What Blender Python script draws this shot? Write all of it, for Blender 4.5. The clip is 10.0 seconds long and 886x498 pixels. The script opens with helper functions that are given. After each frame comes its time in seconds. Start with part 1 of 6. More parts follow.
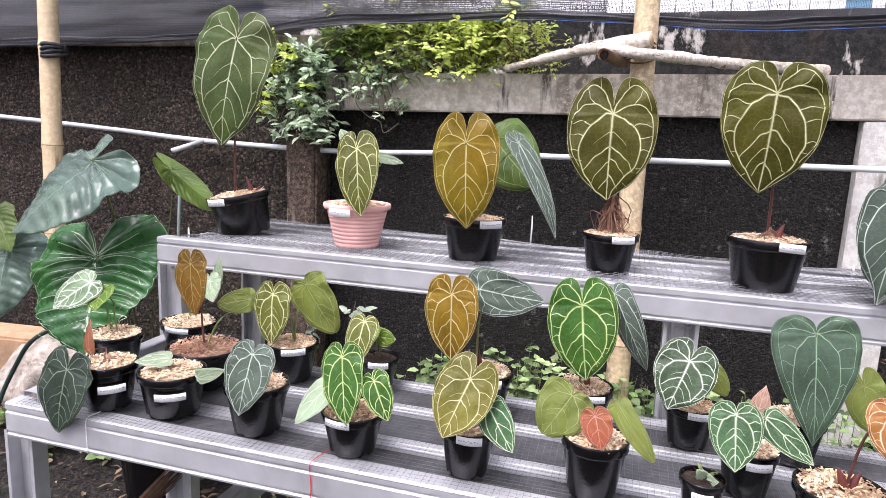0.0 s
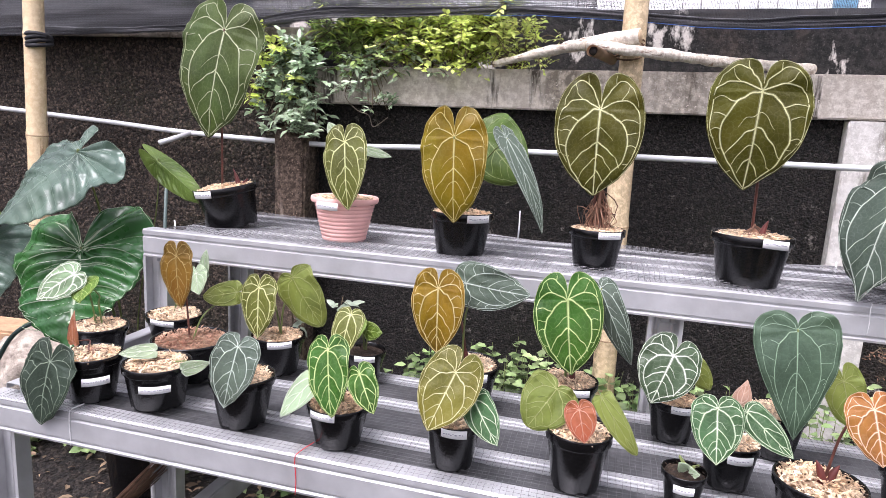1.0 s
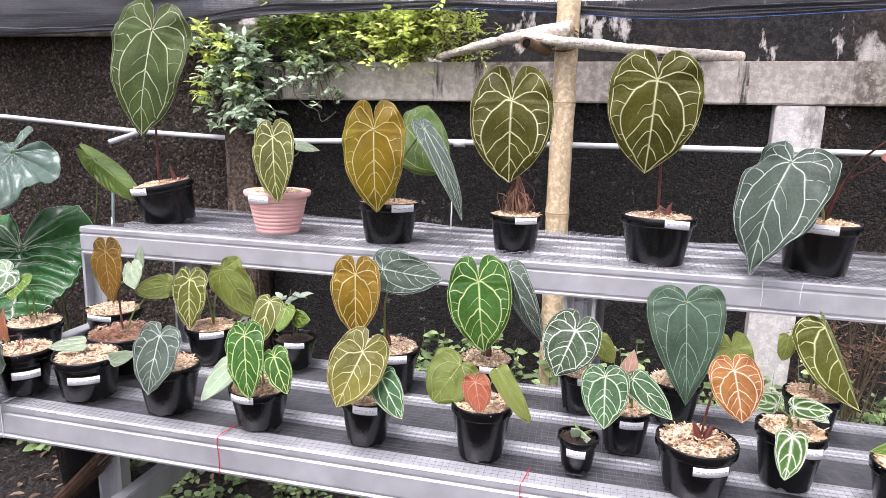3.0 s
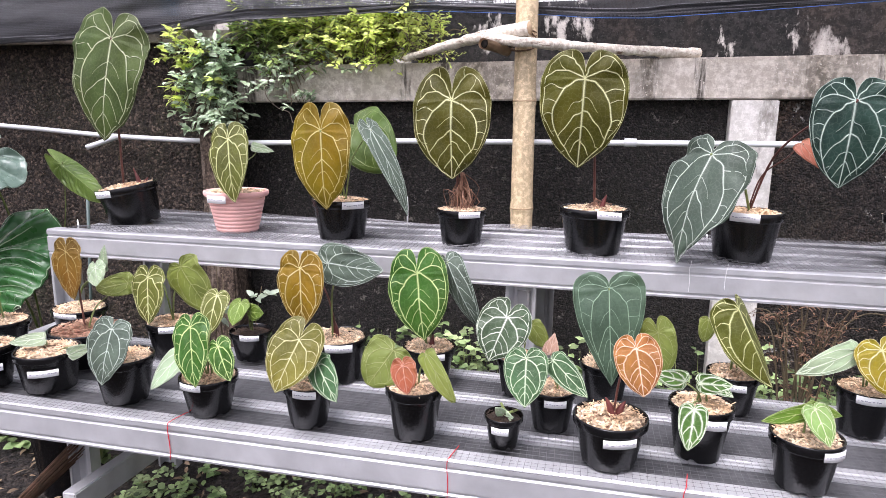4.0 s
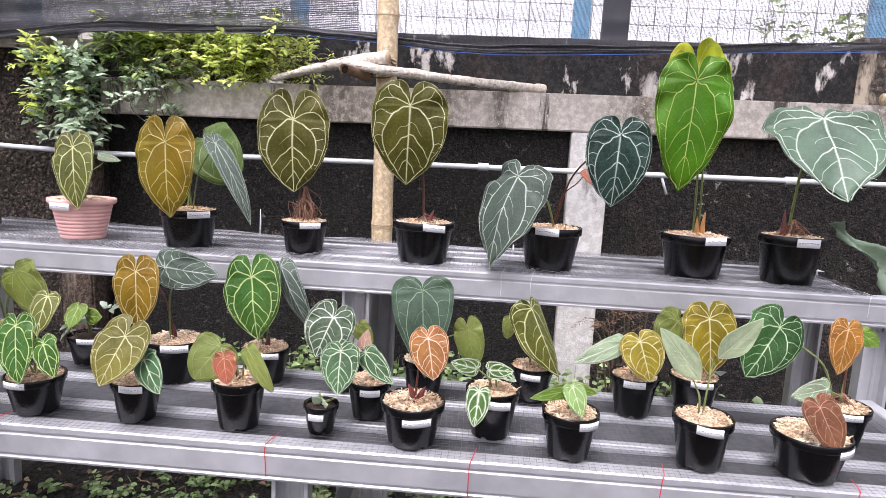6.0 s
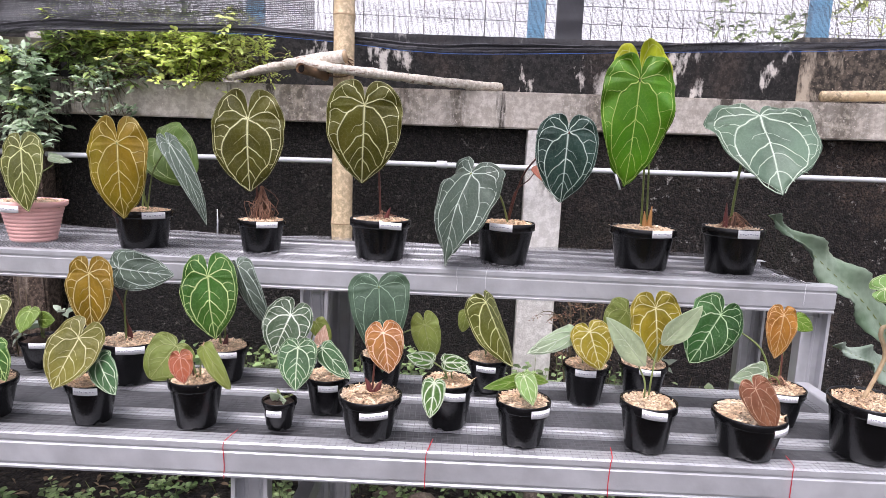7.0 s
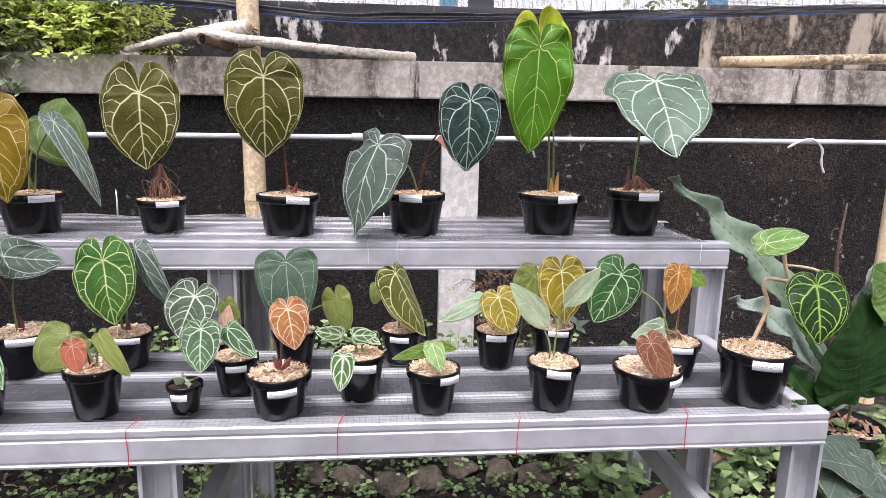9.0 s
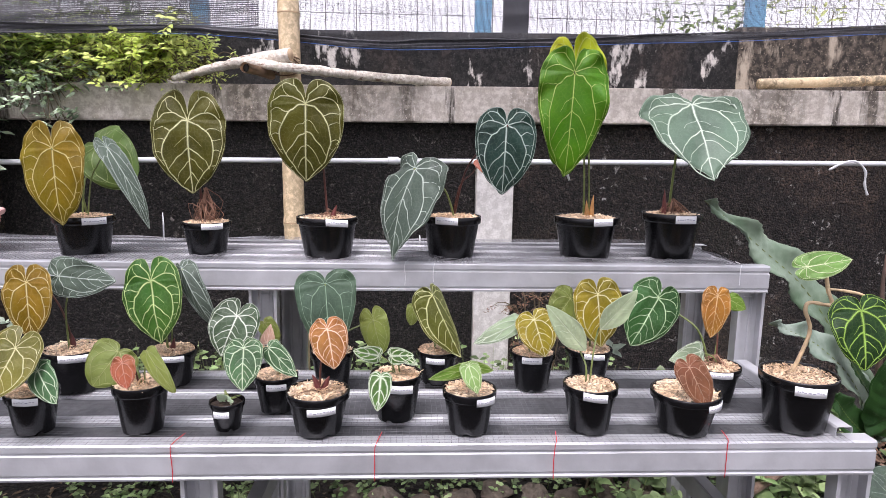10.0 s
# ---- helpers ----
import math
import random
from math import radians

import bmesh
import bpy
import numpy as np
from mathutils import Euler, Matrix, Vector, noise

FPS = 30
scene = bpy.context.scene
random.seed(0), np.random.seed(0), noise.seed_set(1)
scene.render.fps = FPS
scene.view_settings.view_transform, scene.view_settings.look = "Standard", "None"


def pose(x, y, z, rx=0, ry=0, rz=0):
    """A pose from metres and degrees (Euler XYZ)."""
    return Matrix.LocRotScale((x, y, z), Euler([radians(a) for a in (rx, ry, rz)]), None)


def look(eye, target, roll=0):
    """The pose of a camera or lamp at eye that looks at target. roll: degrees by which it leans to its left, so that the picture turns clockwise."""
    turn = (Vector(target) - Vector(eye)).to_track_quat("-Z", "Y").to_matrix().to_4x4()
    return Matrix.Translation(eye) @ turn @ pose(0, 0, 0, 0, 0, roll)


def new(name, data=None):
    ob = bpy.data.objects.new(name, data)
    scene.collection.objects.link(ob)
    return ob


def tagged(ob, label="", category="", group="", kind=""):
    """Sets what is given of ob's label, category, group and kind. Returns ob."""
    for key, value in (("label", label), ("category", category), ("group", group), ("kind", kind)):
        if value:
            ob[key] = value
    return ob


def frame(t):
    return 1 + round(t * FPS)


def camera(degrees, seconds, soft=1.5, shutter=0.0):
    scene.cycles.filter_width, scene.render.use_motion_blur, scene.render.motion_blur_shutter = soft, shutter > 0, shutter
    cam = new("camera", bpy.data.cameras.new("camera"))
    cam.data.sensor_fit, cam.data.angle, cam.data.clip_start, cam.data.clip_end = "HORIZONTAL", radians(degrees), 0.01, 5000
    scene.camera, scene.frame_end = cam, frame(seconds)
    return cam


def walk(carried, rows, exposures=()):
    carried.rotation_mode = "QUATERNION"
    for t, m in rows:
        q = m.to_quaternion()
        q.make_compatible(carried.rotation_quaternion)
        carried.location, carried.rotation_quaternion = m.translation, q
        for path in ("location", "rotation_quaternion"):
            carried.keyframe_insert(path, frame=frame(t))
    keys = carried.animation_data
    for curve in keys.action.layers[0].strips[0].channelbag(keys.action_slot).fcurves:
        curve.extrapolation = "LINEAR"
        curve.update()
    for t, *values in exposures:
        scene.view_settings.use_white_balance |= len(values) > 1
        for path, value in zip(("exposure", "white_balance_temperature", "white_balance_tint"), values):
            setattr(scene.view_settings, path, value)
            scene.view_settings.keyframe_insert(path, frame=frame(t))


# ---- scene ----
cam = camera(69.7, 10.0, soft=0.55)
PATH = [
    (0, (0.083, 0.143, 1.159), (-0.45, 2.039, 0.809), 2.5),
    (0.5, (0.084, 0.14, 1.161), (-0.426, 2.042, 0.811), 2.9),
    (1, (0.089, 0.142, 1.156), (-0.411, 2.045, 0.794), 3.1),
    (1.5, (0.095, 0.139, 1.152), (-0.397, 2.039, 0.77), 3.4),
    (2, (0.117, 0.137, 1.151), (-0.357, 2.037, 0.746), 3.2),
    (2.5, (0.17, 0.129, 1.156), (-0.278, 2.04, 0.774), 2.5),
    (4, (0.378, 0.069, 1.163), (-0.052, 1.984, 0.781), 0.8),
    (4.5, (0.447, 0.051, 1.161), (0.063, 1.98, 0.799), 1.3),
    (5, (0.501, 0.013, 1.163), (0.182, 1.961, 0.846), 2.1),
    (5.5, (0.539, -0.032, 1.159), (0.328, 1.934, 0.857), 2.7),
    (7, (0.588, -0.092, 1.161), (0.579, 1.885, 0.859), 2.6),
    (7.5, (0.601, -0.111, 1.159), (0.625, 1.868, 0.865), 1.8),
    (8, (0.616, -0.114, 1.161), (0.685, 1.862, 0.857), 1.6),
    (8.5, (0.638, -0.102, 1.157), (0.797, 1.861, 0.812), 1.0),
    (9, (0.646, -0.094, 1.161), (0.851, 1.859, 0.78), 1.3),
    (9.5, (0.636, -0.109, 1.161), (0.779, 1.859, 0.832), 1.2),
    (10, (0.636, -0.113, 1.163), (0.738, 1.86, 0.85), 1.0),
]

walk(cam, [(t, look(eye, target, roll)) for t, eye, target, roll in PATH],
     [(0, 0.98, 6220, 23), (4.5, 1.0, 6220, 23), (5.5, 0.92, 6220, 23), (7, 0.69, 6220, 23), (8, 0.65, 6220, 23), (9, 0.84, 6220, 23), (9.5, 0.86, 6220, 23), (10, 0.70, 6220, 23)])

# ---- light: bright overcast day ----
world = bpy.data.worlds.new("overcast_sky")
scene.world = world
world.use_nodes = True
wn, wl = world.node_tree.nodes, world.node_tree.links
sky = wn.new("ShaderNodeTexSky")
sky.sky_type = "NISHITA"
sky.sun_disc = False
sky.sun_elevation, sky.sun_rotation = radians(61), radians(198)
sky.air_density, sky.dust_density, sky.ozone_density = 1.0, 4.0, 1.0
hsv = wn.new("ShaderNodeHueSaturation")
hsv.inputs["Saturation"].default_value = 0.22
wl.new(sky.outputs[0], hsv.inputs["Color"])
wl.new(hsv.outputs[0], wn["Background"].inputs[0])
wn["Background"].inputs[1].default_value = 0.15
sun_data = bpy.data.lights.new("sun", "SUN")
sun_data.energy, sun_data.angle, sun_data.color = 1.5, radians(25), (1.0, 0.985, 0.965)
sun = new("sun", sun_data)
sun.matrix_world = look((-0.5, -0.8, 6.0), (0.3, 1.6, 0.6))

# ---- materials ----
MATS = {}


def mat(name, col, rough=0.6, var=0.25, scale=30.0, bump=0.0, bscale=80.0, metal=0.0, col2=None, fine=None, trans=0.0, coat=0.0, island=0.0, spec=0.5):
    """Procedural surface: two scales of colour change, fine relief, optional translucency."""
    if name in MATS:
        return MATS[name]
    m = bpy.data.materials.new(name)
    m.use_nodes = True
    n, l = m.node_tree.nodes, m.node_tree.links
    b = n["Principled BSDF"]
    tc = n.new("ShaderNodeTexCoord")
    n1 = n.new("ShaderNodeTexNoise")
    n1.inputs["Scale"].default_value, n1.inputs["Detail"].default_value = scale * 0.18, 3
    n2 = n.new("ShaderNodeTexNoise")
    n2.inputs["Scale"].default_value, n2.inputs["Detail"].default_value = scale, 6
    for k in (n1, n2):
        l.new(tc.outputs["Object"], k.inputs["Vector"])
    c2 = col2 or tuple(min(1.0, c * (1 + var)) for c in col)
    c1 = tuple(c * (1 - var) for c in col) if col2 is None else col
    mix = n.new("ShaderNodeMix")
    mix.data_type = "RGBA"
    add = n.new("ShaderNodeMath")
    add.operation = "ADD"
    l.new(n1.outputs[0], add.inputs[0])
    l.new(n2.outputs[0], add.inputs[1])
    rng = n.new("ShaderNodeMapRange")
    rng.inputs[1].default_value, rng.inputs[2].default_value = 0.75, 1.25
    l.new(add.outputs[0], rng.inputs[0])
    l.new(rng.outputs[0], mix.inputs[0])
    mix.inputs[6].default_value, mix.inputs[7].default_value = (*c1, 1), (*c2, 1)
    out = mix.outputs[2]
    if island:
        geo = n.new("ShaderNodeNewGeometry")
        h = n.new("ShaderNodeHueSaturation")
        mr = n.new("ShaderNodeMapRange")
        mr.inputs[3].default_value, mr.inputs[4].default_value = 1 - island, 1 + island
        l.new(geo.outputs["Random Per Island"], mr.inputs[0])
        l.new(mr.outputs[0], h.inputs["Value"])
        l.new(out, h.inputs["Color"])
        out = h.outputs[0]
    l.new(out, b.inputs["Base Color"])
    b.inputs["Roughness"].default_value, b.inputs["Metallic"].default_value = rough, metal
    b.inputs["Coat Weight"].default_value = coat
    b.inputs["Specular IOR Level"].default_value = spec
    if bump:
        bn = n.new("ShaderNodeTexNoise")
        bn.inputs["Scale"].default_value, bn.inputs["Detail"].default_value = bscale, 8
        l.new(tc.outputs["Object"], bn.inputs["Vector"])
        bp = n.new("ShaderNodeBump")
        bp.inputs["Strength"].default_value, bp.inputs["Distance"].default_value = min(1.0, bump), 0.02 if bump > 0.5 else 0.004
        l.new(bn.outputs[0], bp.inputs["Height"])
        l.new(bp.outputs[0], b.inputs["Normal"])
    if trans:
        tr = n.new("ShaderNodeBsdfTranslucent")
        l.new(out, tr.inputs[0])
        ms = n.new("ShaderNodeMixShader")
        ms.inputs[0].default_value = trans
        l.new(b.outputs[0], ms.inputs[1])
        l.new(tr.outputs[0], ms.inputs[2])
        l.new(ms.outputs[0], n["Material Output"].inputs[0])
    MATS[name] = m
    return m


# blade colour, vein colour, vein width factor, words
LEAF = {
    "olive": ((0.066, 0.096, 0.026), (0.50, 0.54, 0.34), 0.75, "olive green"),
    "moss": ((0.11, 0.12, 0.024), (0.60, 0.62, 0.30), 1.0, "mossy yellow-green"),
    "gold": ((0.20, 0.140, 0.010), (0.58, 0.50, 0.20), 0.75, "golden olive"),
    "dusk": ((0.068, 0.064, 0.007), (0.60, 0.60, 0.32), 0.9, "dark olive"),
    "slate": ((0.064, 0.090, 0.066), (0.46, 0.53, 0.45), 0.75, "grey-green"),
    "ash": ((0.088, 0.118, 0.088), (0.48, 0.56, 0.48), 0.75, "ash-green"),
    "under": ((0.085, 0.13, 0.030), (0.20, 0.26, 0.09), 0.6, "green"),
    "teal": ((0.022, 0.050, 0.036), (0.46, 0.56, 0.48), 0.85, "deep blue-green"),
    "lime": ((0.060, 0.165, 0.010), (0.40, 0.52, 0.12), 0.6, "bright green"),
    "silver": ((0.105, 0.160, 0.108), (0.46, 0.55, 0.43), 0.85, "silvery green"),
    "pale": ((0.33, 0.42, 0.27), (0.60, 0.66, 0.52), 0.8, "pale green"),
    "fresh": ((0.13, 0.215, 0.035), (0.36, 0.46, 0.15), 0.6, "fresh green"),
    "freshvein": ((0.15, 0.25, 0.07), (0.55, 0.62, 0.36), 0.8, "light green"),
    "leafback": ((0.17, 0.20, 0.05), (0.30, 0.33, 0.12), 0.5, "dull olive"),
    "rose": ((0.33, 0.13, 0.08), (0.45, 0.22, 0.14), 0.6, "rosy new"),
    "blush": ((0.55, 0.36, 0.27), (0.62, 0.46, 0.36), 0.6, "pinkish new"),
    "brown": ((0.17, 0.095, 0.022), (0.45, 0.35, 0.14), 0.6, "brown"),
    "bronze": ((0.21, 0.130, 0.018), (0.62, 0.52, 0.24), 0.85, "bronze"),
    "bronzepink": ((0.36, 0.16, 0.045), (0.62, 0.42, 0.2), 0.8, "coppery"),
    "jade": ((0.042, 0.112, 0.018), (0.48, 0.60, 0.24), 1.0, "rich green"),
    "jadepale": ((0.062, 0.128, 0.054), (0.55, 0.66, 0.45), 0.95, "white-veined green"),
    "goldgreen": ((0.15, 0.135, 0.028), (0.62, 0.60, 0.32), 0.75, "yellow-green"),
    "greywhite": ((0.05, 0.080, 0.042), (0.62, 0.68, 0.55), 1.05, "grey-green white-veined"),
    "coral": ((0.30, 0.095, 0.055), (0.55, 0.28, 0.19), 0.7, "coral red"),
    "pine": ((0.075, 0.120, 0.075), (0.26, 0.38, 0.26), 0.5, "smooth blue-green"),
    "orange": ((0.33, 0.135, 0.050), (0.72, 0.52, 0.36), 0.9, "orange copper"),
    "mottle": ((0.10, 0.20, 0.05), (0.62, 0.70, 0.52), 2.0, "white-marbled green"),
    "yellow": ((0.24, 0.185, 0.024), (0.62, 0.58, 0.30), 0.9, "golden yellow"),
    "sprout": ((0.46, 0.54, 0.34), (0.60, 0.66, 0.46), 0.6, "mottled light green"),
    "plum": ((0.22, 0.100, 0.056), (0.52, 0.32, 0.21), 0.6, "purple-brown"),
    "velvet": ((0.014, 0.040, 0.008), (0.24, 0.40, 0.06), 1.25, "velvety dark green"),
    "greydark": ((0.036, 0.053, 0.038), (0.24, 0.30, 0.22), 0.6, "dark grey-green"),
    "whitenet": ((0.22, 0.31, 0.18), (0.74, 0.80, 0.66), 1.5, "white-netted light green"),
    "citron": ((0.36, 0.40, 0.035), (0.55, 0.58, 0.16), 0.6, "yellow-green"),
    "giant": ((0.042, 0.128, 0.040), (0.50, 0.58, 0.42), 0.7, "large green"),
    "forest": ((0.028, 0.085, 0.022), (0.42, 0.56, 0.32), 0.8, "dark green"),
    "deep": ((0.026, 0.070, 0.018), (0.07, 0.13, 0.05), 0.5, "dark green"),
    "giantpale": ((0.10, 0.15, 0.115), (0.30, 0.38, 0.30), 0.5, "large silvery green"),
}


def blade_mat(key):
    """Leaf skin: cloudy colour, a faint net of fine veins, quilted relief, some light through it."""
    name = "blade_" + key
    if name in MATS:
        return MATS[name]
    big = key.startswith("giant")
    col, vein = LEAF[key][0], LEAF[key][1]
    m = bpy.data.materials.new(name)
    m.use_nodes = True
    n, l = m.node_tree.nodes, m.node_tree.links
    b = n["Principled BSDF"]
    tc = n.new("ShaderNodeTexCoord")

    def noise_at(scale, detail):
        k = n.new("ShaderNodeTexNoise")
        k.inputs["Scale"].default_value, k.inputs["Detail"].default_value = scale, detail
        l.new(tc.outputs["Object"], k.inputs["Vector"])
        return k

    def ramp(src, lo, hi, a=0.0, c=1.0):
        k = n.new("ShaderNodeMapRange")
        for i, v in ((1, lo), (2, hi), (3, a), (4, c)):
            k.inputs[i].default_value = v
        l.new(src, k.inputs[0])
        return k.outputs[0]

    def blend(fac, a, c):
        k = n.new("ShaderNodeMix")
        k.data_type = "RGBA"
        l.new(fac, k.inputs[0])
        for i, q in ((6, a), (7, c)):
            if isinstance(q, tuple):
                k.inputs[i].default_value = (*q, 1)
            else:
                l.new(q, k.inputs[i])
        return k.outputs[2]

    cells = n.new("ShaderNodeTexVoronoi")
    cells.feature = "DISTANCE_TO_EDGE"
    cells.inputs["Scale"].default_value = 40 if big else 95
    warp = n.new("ShaderNodeMix")
    warp.data_type = "VECTOR"
    warp.inputs[0].default_value = 0.012
    l.new(tc.outputs["Object"], warp.inputs[4])
    l.new(noise_at(60, 3).outputs[1], warp.inputs[5])
    l.new(warp.outputs[1], cells.inputs["Vector"])
    c = blend(ramp(noise_at(9, 4).outputs[0], 0.35, 0.65), tuple(q * 0.72 for q in col), tuple(min(1, q * 1.30) for q in col))
    c = blend(ramp(noise_at(150, 5).outputs[0], 0.48, 0.72, 0, 0.18), c, tuple(min(1, q * 1.7) for q in col))
    tint = n.new("ShaderNodeHueSaturation")
    tint.inputs["Saturation"].default_value = 1.08
    l.new(ramp(noise_at(5.5, 2).outputs[0], 0.3, 0.7, 0.490, 0.515), tint.inputs["Hue"])
    l.new(c, tint.inputs["Color"])
    c = blend(ramp(cells.outputs["Distance"], 0.0, 0.075, 0.0 if big else 0.13, 0.0), tint.outputs[0], tuple(0.45 * q + 0.55 * v for q, v in zip(col, vein)))
    l.new(c, b.inputs["Base Color"])
    l.new(ramp(noise_at(22, 4).outputs[0], 0.3, 0.7, 0.20 if big else 0.38, 0.36 if big else 0.58), b.inputs["Roughness"])
    b.inputs["Specular IOR Level"].default_value = 0.5 if big else 0.36
    bp = n.new("ShaderNodeBump")
    bp.inputs["Strength"].default_value, bp.inputs["Distance"].default_value = 0.16, 0.0010
    l.new(ramp(cells.outputs["Distance"], 0.0, 0.28), bp.inputs["Height"])
    fine = n.new("ShaderNodeBump")
    fine.inputs["Strength"].default_value, fine.inputs["Distance"].default_value = 0.25, 0.0012
    l.new(noise_at(420, 4).outputs[0], fine.inputs["Height"])
    l.new(bp.outputs[0], fine.inputs["Normal"])
    l.new(fine.outputs[0], b.inputs["Normal"])
    tr = n.new("ShaderNodeBsdfTranslucent")
    l.new(c, tr.inputs[0])
    ms = n.new("ShaderNodeMixShader")
    ms.inputs[0].default_value = 0.18
    l.new(b.outputs[0], ms.inputs[1])
    l.new(tr.outputs[0], ms.inputs[2])
    l.new(ms.outputs[0], n["Material Output"].inputs[0])
    MATS[name] = m
    return m


def vein_mat(key):
    return mat("vein_" + key, LEAF[key][1], 0.5, 0.15, 90, trans=0.1)


def halo_mat(key):
    """The skin beside a vein, between blade and vein in colour."""
    return mat("vein_side_" + key, tuple(0.80 * a + 0.20 * b for a, b in zip(LEAF[key][0], LEAF[key][1])), 0.5, 0.2, 70, trans=0.12, spec=0.3)


BLACK = mat("black_plastic", (0.0042, 0.0042, 0.0048), 0.22, 0.5, 40, 0.10, 200)
PINK = mat("pink_plastic", (0.88, 0.50, 0.45), 0.5, 0.06, 25, 0.1, 200)
SOIL = mat("potting_soil", (0.05, 0.03, 0.018), 0.95, 0.6, 120, 0.9, 160)
CHIP = mat("wood_chip", (0.54, 0.36, 0.21), 0.85, 0.35, 40, 0.3, 300, col2=(0.82, 0.66, 0.47), island=0.5)
CHIPDARK = mat("fern_root_chip", (0.22, 0.10, 0.06), 0.85, 0.4, 40, 0.3, 300, col2=(0.62, 0.40, 0.27), island=0.45)
SOILCHIP = mat("chip_bed", (0.22, 0.13, 0.08), 0.95, 0.5, 140, 0.9, 160, col2=(0.46, 0.31, 0.20))
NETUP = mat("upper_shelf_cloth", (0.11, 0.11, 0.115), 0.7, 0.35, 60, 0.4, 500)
PAPER = mat("label_paper", (0.82, 0.82, 0.82), 0.6, 0.04, 60)
INK = mat("label_ink", (0.34, 0.34, 0.40), 0.7, 0.2, 60)
WIREUP = mat("bright_wire", (0.11, 0.11, 0.115), 0.45, 0.4, 60, metal=0.6)
STEEL = mat("galvanised_steel", (0.53, 0.535, 0.55), 0.34, 0.18, 14, 0.10, 120, metal=0.40)
WIRE = mat("galvanised_wire", (0.12, 0.12, 0.125), 0.5, 0.3, 60, metal=0.6)
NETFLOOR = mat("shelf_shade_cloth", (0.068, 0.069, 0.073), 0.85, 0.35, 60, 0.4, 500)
BAMBOO = mat("bamboo", (0.58, 0.38, 0.17), 0.42, 0.2, 10, 0.2, 60, col2=(0.76, 0.56, 0.30))
OLDWOOD = mat("old_brown_timber", (0.11, 0.065, 0.04), 0.9, 0.4, 14, 0.6, 50, col2=(0.24, 0.17, 0.12))
PVC = mat("white_pvc", (0.60, 0.61, 0.62), 0.35, 0.08, 20)
RED = mat("red_raffia", (0.72, 0.03, 0.04), 0.5, 0.15, 60)
TIE = mat("white_tie", (0.85, 0.85, 0.85), 0.5, 0.1, 60)
BLUE = mat("blue_cord", (0.03, 0.12, 0.42), 0.6, 0.2, 60)
GREENHOSE = mat("green_hose", (0.015, 0.035, 0.032), 0.45, 0.2, 40)
PETIOLE = mat("green_petiole", (0.16, 0.20, 0.06), 0.5, 0.3, 50, trans=0.05)
PETRED = mat("red_petiole", (0.105, 0.036, 0.026), 0.5, 0.4, 60)
ROOT = mat("dry_root", (0.13, 0.06, 0.04), 0.9, 0.5, 40, 0.5, 200, col2=(0.36, 0.20, 0.13), island=0.6)
STONE = mat("river_stone", (0.07, 0.055, 0.042), 0.9, 0.35, 22, 0.8, 60, col2=(0.24, 0.195, 0.15))
BRICK = mat("old_brick", (0.46, 0.29, 0.17), 0.9, 0.25, 30, 0.5, 90)
TWIG = mat("twig", (0.13, 0.10, 0.06), 0.9, 0.3, 50)


# ---- building helpers ----
def part(name, bm, material, parent=None, label="", smooth=True):
    me = bpy.data.meshes.new(name)
    bmesh.ops.recalc_face_normals(bm, faces=bm.faces)
    bm.to_mesh(me)
    bm.free()
    for p in me.polygons:
        p.use_smooth = smooth
    for m in (material if isinstance(material, (list, tuple)) else [material]):
        me.materials.append(m)
    ob = new(name, me)
    if parent:
        ob.parent = parent
    if label:
        ob["label"] = label
    return ob


def raw(name, verts, faces, material, parent=None, label="", smooth=True):
    me = bpy.data.meshes.new(name)
    me.from_pydata(verts, [], faces)
    for p in me.polygons:
        p.use_smooth = smooth
    me.materials.append(material)
    ob = new(name, me)
    if parent:
        ob.parent = parent
    if label:
        ob["label"] = label
    return ob


def box_into(bm, x0, x1, y0, y1, z0, z1, bevel=0.0, slope=0.0, m=None):
    r = bmesh.ops.create_cube(bm, size=1)
    vs = r["verts"]
    for v in vs:
        v.co = Vector(((x0 + x1) / 2 + v.co.x * (x1 - x0), (y0 + y1) / 2 + v.co.y * (y1 - y0), (z0 + z1) / 2 + v.co.z * (z1 - z0)))
    if bevel:
        es = list({e for v in vs for e in v.link_edges})
        vs = list({v for f in bmesh.ops.bevel(bm, geom=es, offset=bevel, segments=2, affect="EDGES")["faces"] for v in f.verts} | {v for v in vs if v.is_valid})
    for v in vs:
        v.co.z += slope * (v.co.x - 1.0)
    if m:
        bmesh.ops.transform(bm, matrix=m, verts=vs)
    return vs


def tube(bm, pts, rads, sides=8, cap=True):
    """A tube along points with a radius for each."""
    pts = [Vector(p) for p in pts]
    if not isinstance(rads, (list, tuple)):
        rads = [rads] * len(pts)
    rings = []
    ref = Vector((0.31, 0.87, 0.38))
    for i, p in enumerate(pts):
        d = (pts[min(i + 1, len(pts) - 1)] - pts[max(i - 1, 0)]).normalized()
        a = d.cross(ref)
        a = a.normalized() if a.length > 0.05 else d.cross(Vector((1, 0, 0))).normalized()
        b = d.cross(a)
        rings.append([bm.verts.new(p + (a * math.cos(2 * math.pi * k / sides) + b * math.sin(2 * math.pi * k / sides)) * rads[i]) for k in range(sides)])
    for r0, r1 in zip(rings, rings[1:]):
        for k in range(sides):
            bm.faces.new((r0[k], r0[(k + 1) % sides], r1[(k + 1) % sides], r1[k]))
    if cap:
        bm.faces.new(rings[0][::-1])
        bm.faces.new(rings[-1])


